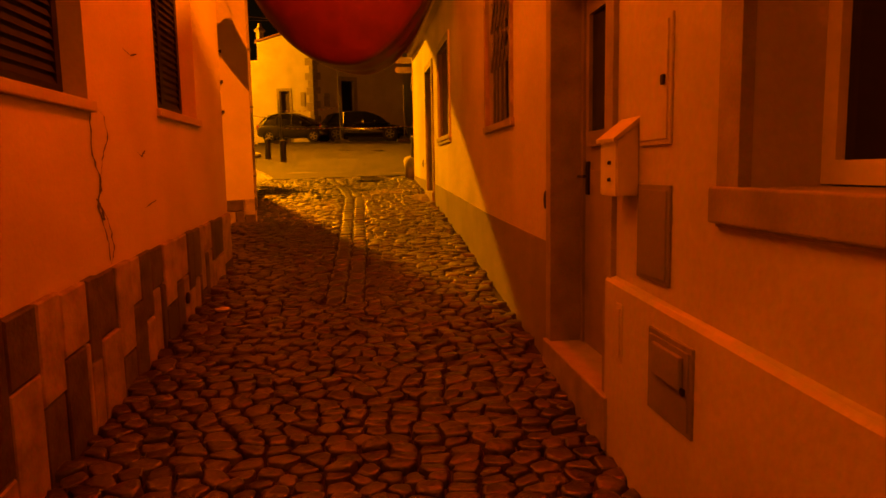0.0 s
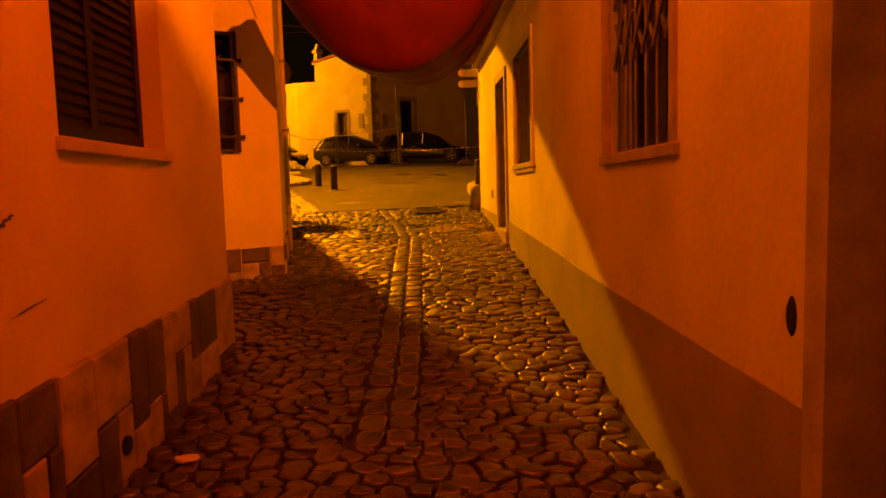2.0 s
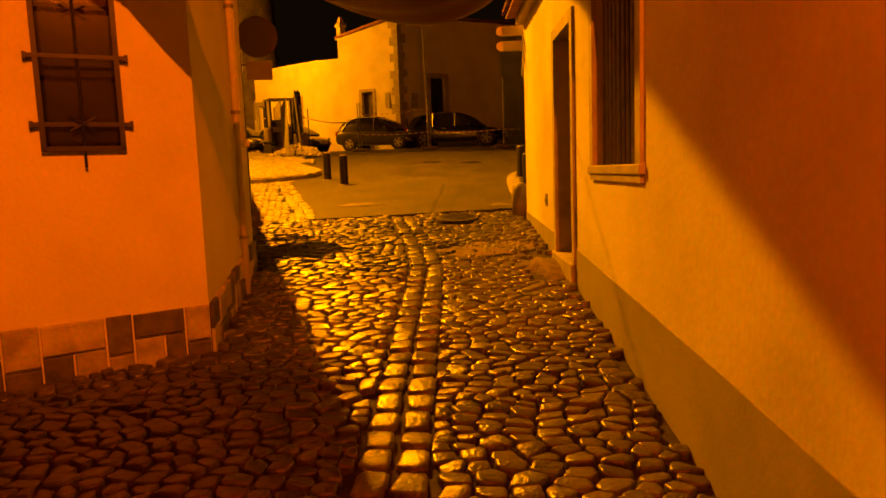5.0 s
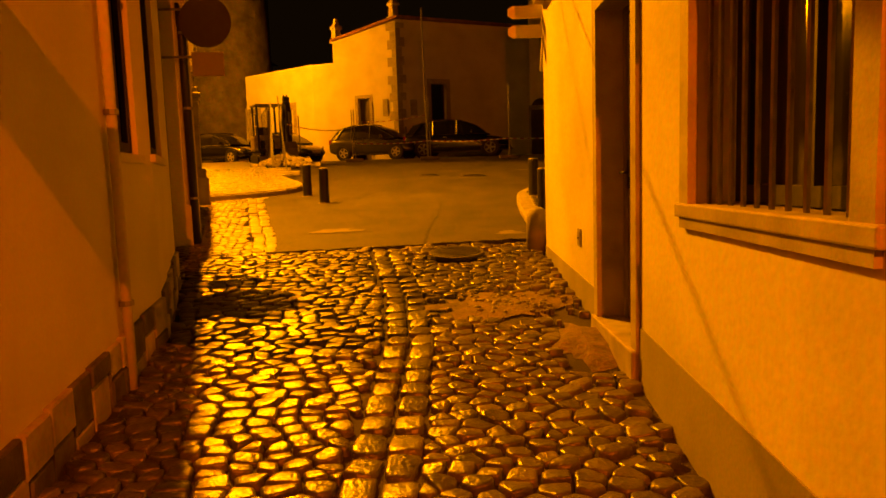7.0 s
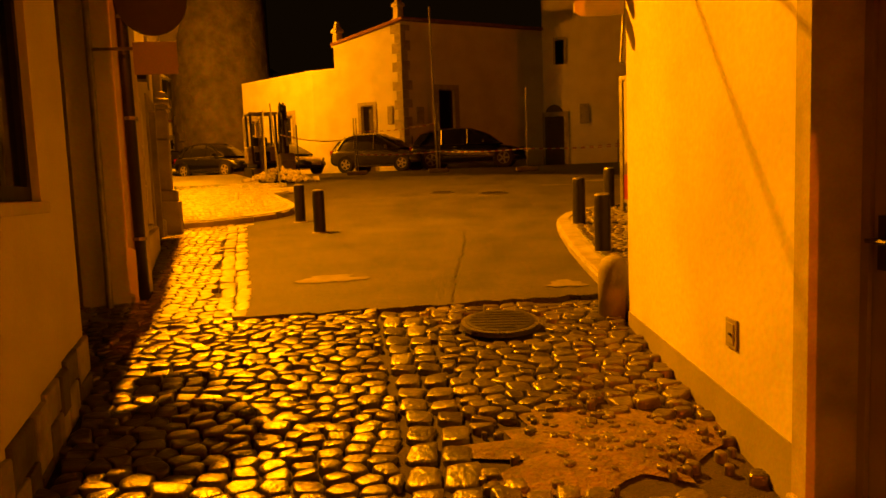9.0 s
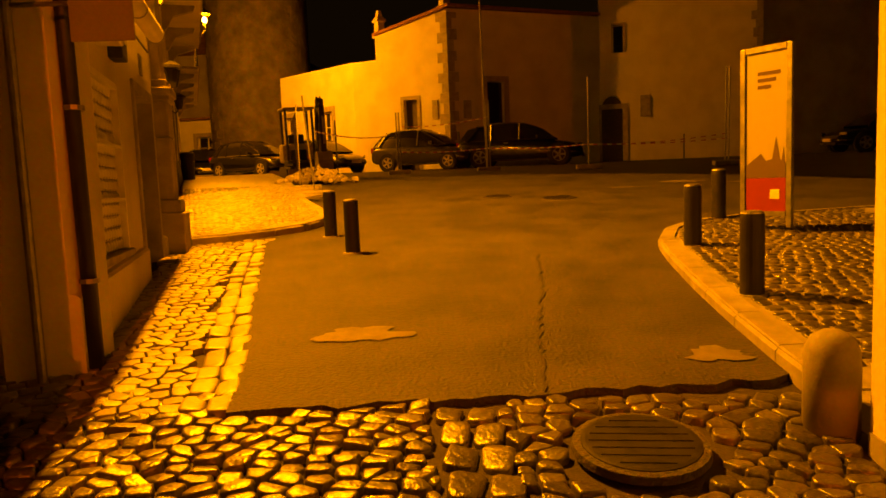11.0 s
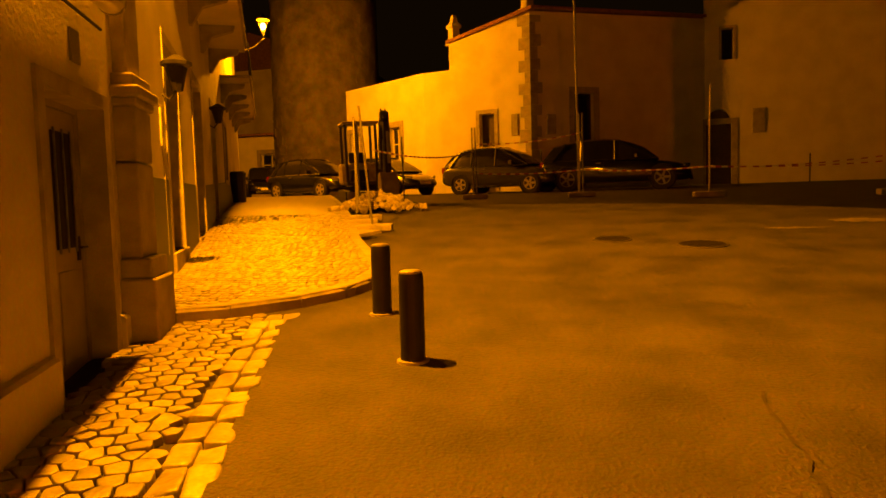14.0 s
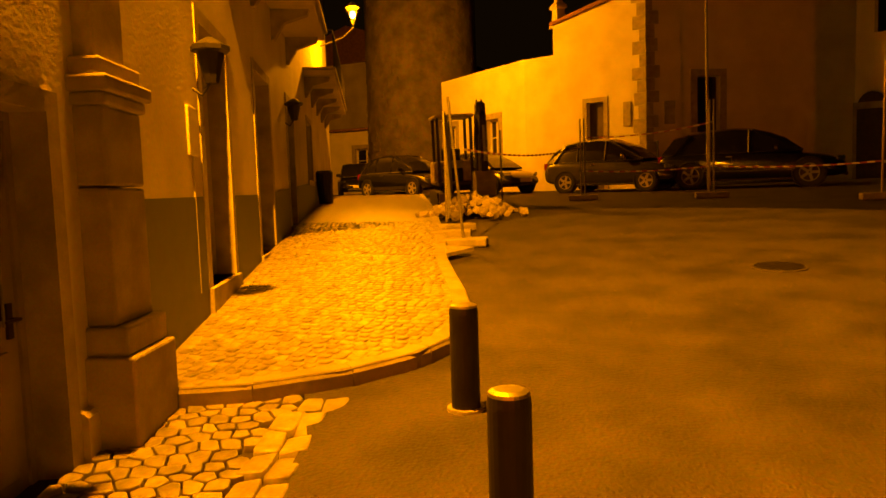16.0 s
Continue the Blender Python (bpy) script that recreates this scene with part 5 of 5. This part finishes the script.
def fence_post(x, y, n, height, lean=0.0):
    ob = thing("fence_foot", stand(x, y, 8), "steel fence poles standing in a pale concrete foot", "fence post", "site fence posts")
    part("foot", boxes((-0.36, 0.36, -0.12, 0.12, 0, 0.13), bevel=0.025), CONCRETE, ob, "pale concrete block")
    for k in range(n):
        part("pole", tube(bmesh.new(), [((k - (n - 1) / 2) * 0.09, 0, 0.1), ((k - (n - 1) / 2) * 0.09 + lean, 0, height)], 0.021, 8), GALV, ob)


POSTS = [(-5.0, 33.6, 2, 2.0), (-2.03, 33.2, 2, 2.2), (0.95, 31.6, 1, 2.6), (4.55, 30.8, 2, 2.6), (9.5, 30.2, 1, 1.9)]
for x, y, n, h in POSTS:
    fence_post(x, y, n, h)
tall = thing("tall_pole", stand(-2.1, 33.3, 0), "tall thin steel pole by the site fence", "pole")
part("pole", tube(bmesh.new(), [(0, 0, 0.1), (-0.05, 0, 5.6)], 0.03, 8), GALV, tall)
for x, y, h in ((-6.6, 39.6, 1.3), (-3.6, 39.4, 1.5), (-7.4, 34.6, 1.9), (5.6, 40.6, 1.0)):
    pin = thing("site_stake", stand(x, y, 0), "thin iron stake carrying barrier tape", "stake", "site stakes")
    part("rod", tube(bmesh.new(), [(0, 0, -0.05), (0, 0, h)], 0.025, 6), IRON, pin)
fence_post(-5.5, 26.1, 1, 2.2, -0.12)

WHITEP, REDP = plain("tape_white", (0.7, 0.68, 0.62), 0.5), plain("tape_red", (0.3, 0.07, 0.04), 0.6)


def tape(p0, p1, sag, label):
    a, b = Vector(p0), Vector(p1)
    ob = thing("barrier_tape", Matrix.Translation(a), label, "barrier tape", "striped barrier tapes")
    n = max(4, int((b - a).length / 0.13))

    def spot(s):
        return (b - a) * s - Vector((0, 0, sag * 4 * s * (1 - s)))
    for colour, mat in ((0, WHITEP), (1, REDP)):
        bm = bmesh.new()
        for k in range(colour, n, 2):
            p, q = spot(k / n), spot((k + 1) / n)
            vs = [bm.verts.new(v) for v in (p, q, q + Vector((0, 0, 0.03)), p + Vector((0, 0, 0.03)), p + Vector((0, 0.004, 0)), q + Vector((0, 0.004, 0)), q + Vector((0, 0.004, 0.03)), p + Vector((0, 0.004, 0.03)))]
            for f in ((0, 1, 2, 3), (7, 6, 5, 4), (0, 4, 5, 1), (2, 6, 7, 3)):
                bm.faces.new([vs[i] for i in f])
        tagged(part("white_stripe" if colour == 0 else "red_stripe", bm, mat, ob), kind="stuff")


top = [(x, y - 0.03, ground_z(y)) for x, y, n, h in POSTS]
for h, sag in ((0.72, 0.06), (1.55, 0.1)):
    for p, q in zip(top[:3] if h < 1 else top[:1], top[1:]):
        tape((p[0], p[1], p[2] + h), (q[0], q[1], q[2] + h * (1 if h < 1 else 1.1)), sag, "red and white barrier tape strung between poles")
tape((top[2][0], top[2][1], top[2][2] + 0.7), (top[3][0], top[3][1], top[3][2] + 0.85), 0.08, "red and white barrier tape strung between poles")
tape((-5.45, 26.1, 2.5 + 1.35), (-5.0, 33.5, 3.0 + 1.3), 0.15, "red and white barrier tape strung between poles")


def mesh_fence(p0, p1, h, label):
    a, b = Vector(p0), Vector(p1)
    d = b - a
    ob = thing("mesh_fence", Matrix.Translation((a.x, a.y, ground_z(a.y) + 0.12)), label, "fence", "wire fence panels")
    part("frame", tube(bmesh.new(), [(0, 0, 0.1), (0, 0, h), (d.x, d.y, h), (d.x, d.y, 0.1), (0, 0, 0.1)], 0.02, 6), GALV, ob)
    bm = bmesh.new()
    n = int(d.length / 0.12)
    for k in range(1, n):
        s = k / n
        tube(bm, [(d.x * s, d.y * s, 0.1), (d.x * s, d.y * s, h)], 0.004, 3)
    for k in range(1, 9):
        tube(bm, [(0, 0, 0.1 + h * k / 9.5), (d.x, d.y, 0.1 + h * k / 9.5)], 0.004, 3)
    tagged(part("wire_mesh", bm, GALV, ob), kind="stuff")
    for s in (0.0, 1.0):
        part("foot", boxes((d.x * s - 0.3, d.x * s + 0.3, d.y * s - 0.12, d.y * s + 0.12, -0.12, 0.05), bevel=0.02), CONCRETE, ob, "pale concrete foot")


mesh_fence((-6.35, 27.6), (-7.6, 31.2), 2.0, "galvanised wire mesh fence beside a trench")
mesh_fence((-7.6, 31.2), (-8.6, 33.6), 2.0, "galvanised wire mesh fence beside a trench")
for k, (x, y) in enumerate(((-6.0, 26.9), (-6.15, 27.6))):
    st = thing("concrete_foot", stand(x, y, 15 + 40 * k), "pale loose concrete fence foot", "concrete block", "loose fence feet")
    part("block", boxes((-0.33, 0.33, -0.12, 0.12, 0, 0.14), bevel=0.025), CONCRETE, st)

heap = thing("rubble_heap", Matrix.Translation((-6.75, 30.1, ground_z(30.1))), "heap of broken pale paving stones", "rubble")
rngr = random.Random(12)
for k in range(290):
    u, v = rngr.gauss(0, 0.36), rngr.gauss(0, 0.38)
    hgt = max(0, 0.42 * math.exp(-(u * u / 0.45 + v * v / 0.4))) * rngr.uniform(0.3, 1)
    bm = bmesh.new()
    bmesh.ops.create_icosphere(bm, subdivisions=1, radius=rngr.uniform(0.06, 0.125))
    for w in bm.verts:
        w.co += Vector([rngr.uniform(-0.022, 0.022) for _ in range(3)])
    bm.transform(Matrix.Translation((u * 1.05, v * 1.2, hgt + 0.05)) @ Euler([rngr.uniform(0, 3) for _ in range(3)]).to_matrix().to_4x4())
    part("stone", bm, RUBBLE, heap)

bin_ob = thing("litter_bin", stand(-12.35, 33.5, 0), "dark waste bin against the row of houses", "bin")
part("body", lathe(bmesh.new(), [(0.2, 0.12), (0.24, 0.9), (0.25, 1.0), (0.2, 1.06)], 16), IRON, bin_ob)

# ---- asphalt patches ----
def patch(x, y, rx, ry, mat, label, seed, lift=0.0165, crown=0.0):
    rng = random.Random(seed)
    bm = bmesh.new()
    n = 26
    ring = []
    for k in range(n):
        a = k * math.tau / n
        r = rng.uniform(0.55, 1.1)
        px, py = x + rx * r * math.cos(a), y + ry * r * math.sin(a)
        ring.append(bm.verts.new((px, py, ground_z(py) + lift)))
    inner = [bm.verts.new((x + (v.co.x - x) * 0.6, y + (v.co.y - y) * 0.6, ground_z(y + (v.co.y - y) * 0.6) + lift + crown)) for v in ring]
    mid = bm.verts.new((x, y, ground_z(y) + lift + crown * 1.15))
    for k in range(n):
        bm.faces.new((ring[k], ring[(k + 1) % n], inner[(k + 1) % n], inner[k]))
        bm.faces.new((inner[k], inner[(k + 1) % n], mid))
    return tagged(link("road_patch", bm, mat, True), label, "road patch", "patches in the asphalt", "structure")


PATCH = material("patch_cement", (0.19, 0.165, 0.13), 0.9, vary=0.4, scale=6, bump=0.5, fine=70, depth=0.006)
patch(-1.98, 16.17, 0.36, 0.2, PATCH, "pale cement patch worn into asphalt", 2)
patch(0.3, 15.75, 0.22, 0.14, PATCH, "pale cement patch worn into asphalt", 4)
patch(2.4, 26.4, 0.5, 0.3, PATCH, "pale cement patch worn into asphalt", 6)
patch(1.2, 25.6, 0.55, 0.12, PATCH, "pale cement patch worn into asphalt", 8)
patch(3.4, 25.9, 0.3, 0.1, PATCH, "pale cement patch worn into asphalt", 9)
EARTH = material("trodden_earth", (0.20, 0.15, 0.10), 0.95, vary=0.5, scale=9, bump=0.8, fine=40, depth=0.02)
patch(0.1, 12.75, 0.72, 0.5, EARTH, "trodden earth where cobbles are missing", 11, -0.02, 0.02)
patch(0.62, 11.85, 0.26, 0.5, EARTH, "earth and cement ramp before a door step", 13, -0.03, 0.05)


def seam(pts, label):
    """A tarred seam in the asphalt."""
    bm = bmesh.new()
    rng = random.Random(31)
    rows = []
    for (xa, ya), (xb, yb) in zip(pts, pts[1:]):
        for k in range(14):
            x, y = xa + (xb - xa) * k / 14 + rng.uniform(-0.02, 0.02), ya + (yb - ya) * k / 14
            w = rng.uniform(0.004, 0.014)
            rows.append((bm.verts.new((x - w, y, ground_z(y) + 0.0165)), bm.verts.new((x + w, y, ground_z(y) + 0.0165))))
    for r0, r1 in zip(rows, rows[1:]):
        bm.faces.new((*r0, *r1[::-1]))
    tagged(link("road_seam", bm, JOINT), label, "road seam", kind="structure")


seam([(-0.72, 15.2), (-0.75, 16.2), (-0.7, 17.4), (-0.72, 18.8)], "dark tarred seam in the asphalt")

# ---- facing slabs and cobbles ----
dado("trim_joint_west", LA, LB, 1, [(-4, 0.91), (3.2, 1.03), (7.1, 1.15)], 0.006, JOINT, "dark mortar behind stone facing")
dado("trim_joint_side", SA, SB, 1, [(9.6, 1.18), (12.1, 1.40)], 0.006, JOINT, "dark mortar behind stone facing")
facing(bpy.data.objects["wall_west"], LA, LB, 1, [(-4, 0.93), (3.2, 1.05), (7.1, 1.17)], 4)
facing(bpy.data.objects["wall_corner_front"], FA, FB, 1, [(8.0, 1.16), (9.7, 1.21)], 7)
facing(bpy.data.objects["wall_corner_side"], SA, SB, 1, [(9.6, 1.2), (12.1, 1.42)], 9)
facing(bpy.data.objects["wall_shop_side"], TA, TB, 1, [(12.0, 1.42), (13.6, 1.62)], 15)


def west_edge(y):
    if y < 7.1:
        return LA[0] + (LB[0] - LA[0]) * (y - LA[1]) / (LB[1] - LA[1])
    if y < 9.68:
        return max(-4.6, -4.6 + (y - 8.05) / 0.5927) if y > 8.05 else -4.6
    return float(np.interp(y, [9.68, 12.09, 13.55, 13.56, 15.5, 15.51, 19.75], [-1.85, -2.36, -2.93, -4.6, -4.6, -3.68, -5.42]))


def east_edge(y):
    return float(np.interp(y, [RA[1], RB[1], RC[1], RD[1], 16], [RA[0], RB[0], RC[0], RD[0], RD[0] - 0.05]))


def gutter(y):
    return float(np.interp(y, [-4, 5, 7.5, 11.8, 13.0, 14.9], [-0.3, -0.36, -0.40, -0.55, -0.72, -1.15]))


def stone(cx, cy, hx, hy, rise, lift, rng, turn=0.0, square=0.75, n=8):
    """Vertices and faces of one worn stone: two side rings, a shoulder and a crown."""
    vs, fs = [], []
    jit = [rng.uniform(0.8, 1.12) for _ in range(n)]
    tilt_x, tilt_y = rng.uniform(-0.11, 0.11), rng.uniform(-0.11, 0.11)
    z0 = ground_z(cy)
    slope = (ground_z(cy + 0.1) - ground_z(cy - 0.1)) / 0.2
    for shrink, z in ((1.0, -0.05), (0.98, rise * 0.35), (0.89, rise * 0.84), (0.66, rise)):
        for k in range(n):
            a = k * math.tau / n + 0.3
            c, s = math.cos(a), math.sin(a)
            x = math.copysign(abs(c) ** square, c) * hx * jit[k] * shrink
            y = math.copysign(abs(s) ** square, s) * hy * jit[k] * shrink
            x, y = x * math.cos(turn) - y * math.sin(turn), x * math.sin(turn) + y * math.cos(turn)
            vs.append((cx + x, cy + y, z0 + slope * y + lift + z + (x * tilt_x + y * tilt_y if z > 0 else 0)))
    for r in range(3):
        for k in range(n):
            fs.append((r * n + k, r * n + (k + 1) % n, (r + 1) * n + (k + 1) % n, (r + 1) * n + k))
    fs.append(tuple(3 * n + k for k in range(n)))
    return vs, fs


def lay(name, owner, stones, mat, label, singles=None):
    """Stones inside the stretch of the plan become parts of their own, the others one mesh."""
    vs, fs, count = [], [], 0
    for v, f, x, y in stones:
        if singles and count < 300 and singles[0] < x < singles[1] and singles[2] < y < singles[3]:
            me = bpy.data.meshes.new(name)
            me.from_pydata([(p[0] - x, p[1] - y, p[2]) for p in v], [], f)
            me.shade_smooth()
            me.materials.append(mat)
            ob = new(name, me)
            ob.parent, ob.location = owner, (x, y, 0)
            count += 1
            continue
        o = len(vs)
        vs += v
        fs += [tuple(i + o for i in q) for q in f]
    me = bpy.data.meshes.new(name + "s")
    me.from_pydata(vs, [], fs)
    me.shade_smooth()
    me.materials.append(mat)
    ob = new(name + "s", me)
    ob.parent = owner
    return tagged(ob, label, kind="stuff")


def cells(sites, reach, grow):
    """Each site's own patch of the plan: the polygon nearer to it than to its neighbours."""
    bins = {}
    for k, (x, y) in enumerate(sites):
        bins.setdefault((int(x // reach), int(y // reach)), []).append(k)
    for k, (x, y) in enumerate(sites):
        r = reach * 0.62
        poly = [(-r, -r), (r, -r), (r, r), (-r, r)]
        bx, by = int(x // reach), int(y // reach)
        near = [q for u in (-1, 0, 1) for w in (-1, 0, 1) for q in bins.get((bx + u, by + w), ()) if q != k]
        for q in near:
            dx, dy = sites[q][0] - x, (sites[q][1] - y) * grow
            half = (dx * dx + dy * dy) / 2
            if half > reach * reach * 1.5:
                continue
            out = []
            for a, b in zip(poly, poly[1:] + poly[:1]):
                fa, fb = a[0] * dx + a[1] * grow * dy - half, b[0] * dx + b[1] * grow * dy - half
                if fa <= 0:
                    out.append(a)
                if (fa < 0) != (fb < 0):
                    t = fa / (fa - fb)
                    out.append((a[0] + (b[0] - a[0]) * t, a[1] + (b[1] - a[1]) * t))
            poly = out
            if len(poly) < 3:
                break
        if len(poly) >= 3:
            yield x, y, poly


def hewn(cx, cy, poly, joint, rise, lift, rng, inset=0.014, tilt=0.15, corner=0.012):
    """Vertices and faces of one stone that fills its patch but for the joint, with worn corners and a low crown."""
    mx, my = sum(p[0] for p in poly) / len(poly), sum(p[1] for p in poly) / len(poly)
    ring = []
    n = len(poly)
    for k in range(n):
        p, a, b = poly[k], poly[k - 1], poly[(k + 1) % n]
        for q in (a, b):
            d = math.hypot(q[0] - p[0], q[1] - p[1])
            t = min(0.42, corner / max(d, 0.001)) * rng.uniform(0.6, 1.3)
            ring.append((p[0] + (q[0] - p[0]) * t - mx, p[1] + (q[1] - p[1]) * t - my))
    size = math.sqrt(sum(x * x + y * y for x, y in ring) / len(ring)) + 0.001
    tx, ty = rng.uniform(-tilt, tilt), rng.uniform(-tilt, tilt)
    z0 = ground_z(cy + my)
    slope = (ground_z(cy + my + 0.1) - ground_z(cy + my - 0.1)) / 0.2
    vs, fs = [], []
    m = len(ring)
    for back, z in ((joint, -0.04), (joint + 0.003, rise * 0.5), (joint + inset * 0.5, rise * 0.88), (joint + inset * 1.5, rise)):
        f = max(0.15, 1 - back / size)
        for x, y in ring:
            x, y = x * f, y * f
            vs.append((cx + mx + x, cy + my + y, z0 + slope * y + lift + z + (x * tx + y * ty if z > 0 else 0)))
    for r in range(3):
        for k in range(m):
            fs.append((r * m + k, r * m + (k + 1) % m, (r + 1) * m + (k + 1) % m, (r + 1) * m + k))
    fs.append(tuple(3 * m + k for k in range(m)))
    return vs, fs


ground = bpy.data.objects["ground"]
rng = random.Random(21)
alley, sites = [], []
y = -2.0
while y < 15.4:
    h = rng.uniform(0.078, 0.108)
    x = west_edge(y) - rng.uniform(0, 0.12)
    while x < east_edge(y) + 0.1:
        w = rng.uniform(0.085, 0.185)
        sites.append((x + w / 2 + rng.uniform(-0.025, 0.025), y + 0.05 * math.sin(x * 3.1 + y) + rng.uniform(-0.03, 0.03)))
        x += w
    y += h
for cx, cy, poly in cells(sites, 0.36, 1.3):
    right = east_edge(cy)
    limit = 14.92 + 0.16 * (cx + 2.42)
    if cx > right - 0.03 or cx < west_edge(cy) + 0.03 or (cx > -2.42 and cy > limit) or cy < -1.8 or cy > 15.2:
        continue
    if cy > 5.5:
        g = gutter(cy) - cx
        if abs(g) < 0.17:
            continue
        poly = [(min(px, g - 0.165) if g > 0 else max(px, g + 0.165), py) for px, py in poly] if abs(g) < 0.35 else poly
    if (cx + 0.33) ** 2 + (cy - 14.62) ** 2 < 0.14 or (((cx - 0.15) / 0.65) ** 2 + ((cy - 12.75) / 0.45) ** 2 < 1 and rng.random() < 0.93):
        continue
    if cx > 0.42 and 11.3 < cy < 12.4:
        continue
    v, f = hewn(cx, cy, poly, 0.007, rng.uniform(0.012, 0.03), -0.02 + rng.uniform(-0.007, 0.007), rng)
    alley.append((v, f, cx, cy))
y = 5.5
while y < 14.9:
    d = rng.uniform(0.15, 0.24)
    for side in (-1, 1):
        cx = gutter(y) + side * 0.085
        v, f = stone(cx, y + d / 2, 0.078, d * 0.47, 0.014, -0.016, rng, rng.uniform(-0.05, 0.05), 0.42)
        alley.append((v, f, cx, y))
    y += d
for _ in range(160):
    cx, cy, r = rng.gauss(0.2, 0.35), rng.gauss(12.85, 0.32), rng.uniform(0.012, 0.035)
    if cx < 0.7:
        alley.append((*stone(cx, cy, r, r * 0.8, r * 0.5, -0.004, rng, rng.uniform(0, 3)), cx, cy))
lay("cobble", ground, alley, COBBLE, "worn uneven grey cobbles", (-1.3, 0.85, 7.4, 9.6))

pave = []
edge_x = [(14.95, -2.42), (15.29, -2.5), (16.75, -3.06), (19.75, -4.13)]


def edge_at(y):
    return float(np.interp(y, [p[0] for p in edge_x], [p[1] for p in edge_x]))


sites = []
turn = radians(24)
for i in range(-30, 34):
    for k in range(-40, 42):
        u, w = (i + 0.5 * (k % 2)) * 0.15 + rng.uniform(-0.035, 0.035), k * 0.092 + rng.uniform(-0.024, 0.024)
        sites.append((-3.9 + u * math.cos(turn) + w * math.sin(turn), 17.4 - u * math.sin(turn) + w * math.cos(turn)))
for cx, cy, poly in cells(sites, 0.4, 1.3):
    if not 14.9 < cy < 20.3 or cx < west_edge(min(cy, 19.7)) + 0.03 or cx > edge_at(cy) - 0.31 or cy > 19.85 + (cx + 5.35) * 0.5:
        continue
    v, f = hewn(cx, cy, poly, 0.006, rng.uniform(0.009, 0.018), -0.006, rng, 0.009, 0.08, 0.007)
    pave.append((v, f, cx, cy))
y = 14.95
while y < 20.05:
    d = rng.uniform(0.2, 0.3)
    for off in (0.09, 0.25):
        cx = edge_at(y) - off
        if y + d / 2 > 19.85 + (cx + 5.35) * 0.5:
            continue
        v, f = stone(cx, y + d / 2, 0.078, d * 0.52, 0.014, -0.003, rng, 0.34, 0.3)
        pave.append((v, f, cx, y))
    y += d
lay("sett", ground, pave, CALCADA, "pale irregular paving setts", (-4.6, -2.4, 15.2, 18.5))

small = []
pavement = bpy.data.objects["pavement"]
y = 19.9
while y < 28.5:
    h = 0.105
    far_x = float(np.interp(y, [p[1] for p in KERBLINE[4:]], [p[0] for p in KERBLINE[4:]])) if y > 21.35 else float(np.interp(y, [p[1] for p in KERBLINE[:5]], [p[0] for p in KERBLINE[:5]]))
    x = VA[0] + (VB[0] - VA[0]) * (y - VA[1]) / (VB[1] - VA[1]) + 0.03
    while x < far_x - 0.2:
        w = rng.uniform(0.09, 0.125)
        cx, cy = x + w / 2, y + h / 2 + rng.uniform(-0.012, 0.012)
        x += w
        band = 24.6 < cy + 0.28 * (cx + 5.5) < 25.7
        v, f = stone(cx, cy, w * 0.46, h * 0.46, 0.012 if not band else 0.02, 0.118, rng, rng.uniform(-0.15, 0.15), 0.6)
        small.append((v, f, cx, cy))
    y += h
lay("paving_stone", pavement, small, CALCADA, "small pale paving stones worn smooth", (-6, -4, 20.2, 22.2))

east = []
pav_e = bpy.data.objects["pavement_east"]
y = 15.3
while y < 20.6:
    x = float(np.interp(y, [p[1] for p in KERBRIGHT], [p[0] for p in KERBRIGHT])) + 0.2
    while x < 3.2:
        w = rng.uniform(0.09, 0.14)
        cx, cy = x + w / 2, y + 0.055
        x += w
        if cy < 15.0 + 0.22 * (cx - 0.6):
            continue
        v, f = stone(cx, cy, w * 0.46, 0.05, 0.016, 0.098, rng, rng.uniform(-0.2, 0.2), 0.6)
        east.append((v, f, cx, cy))
    y += 0.11
lay("paving_stone", pav_e, east, COBBLE, "small grey paving stones", (0.5, 2.2, 16.0, 18.6))
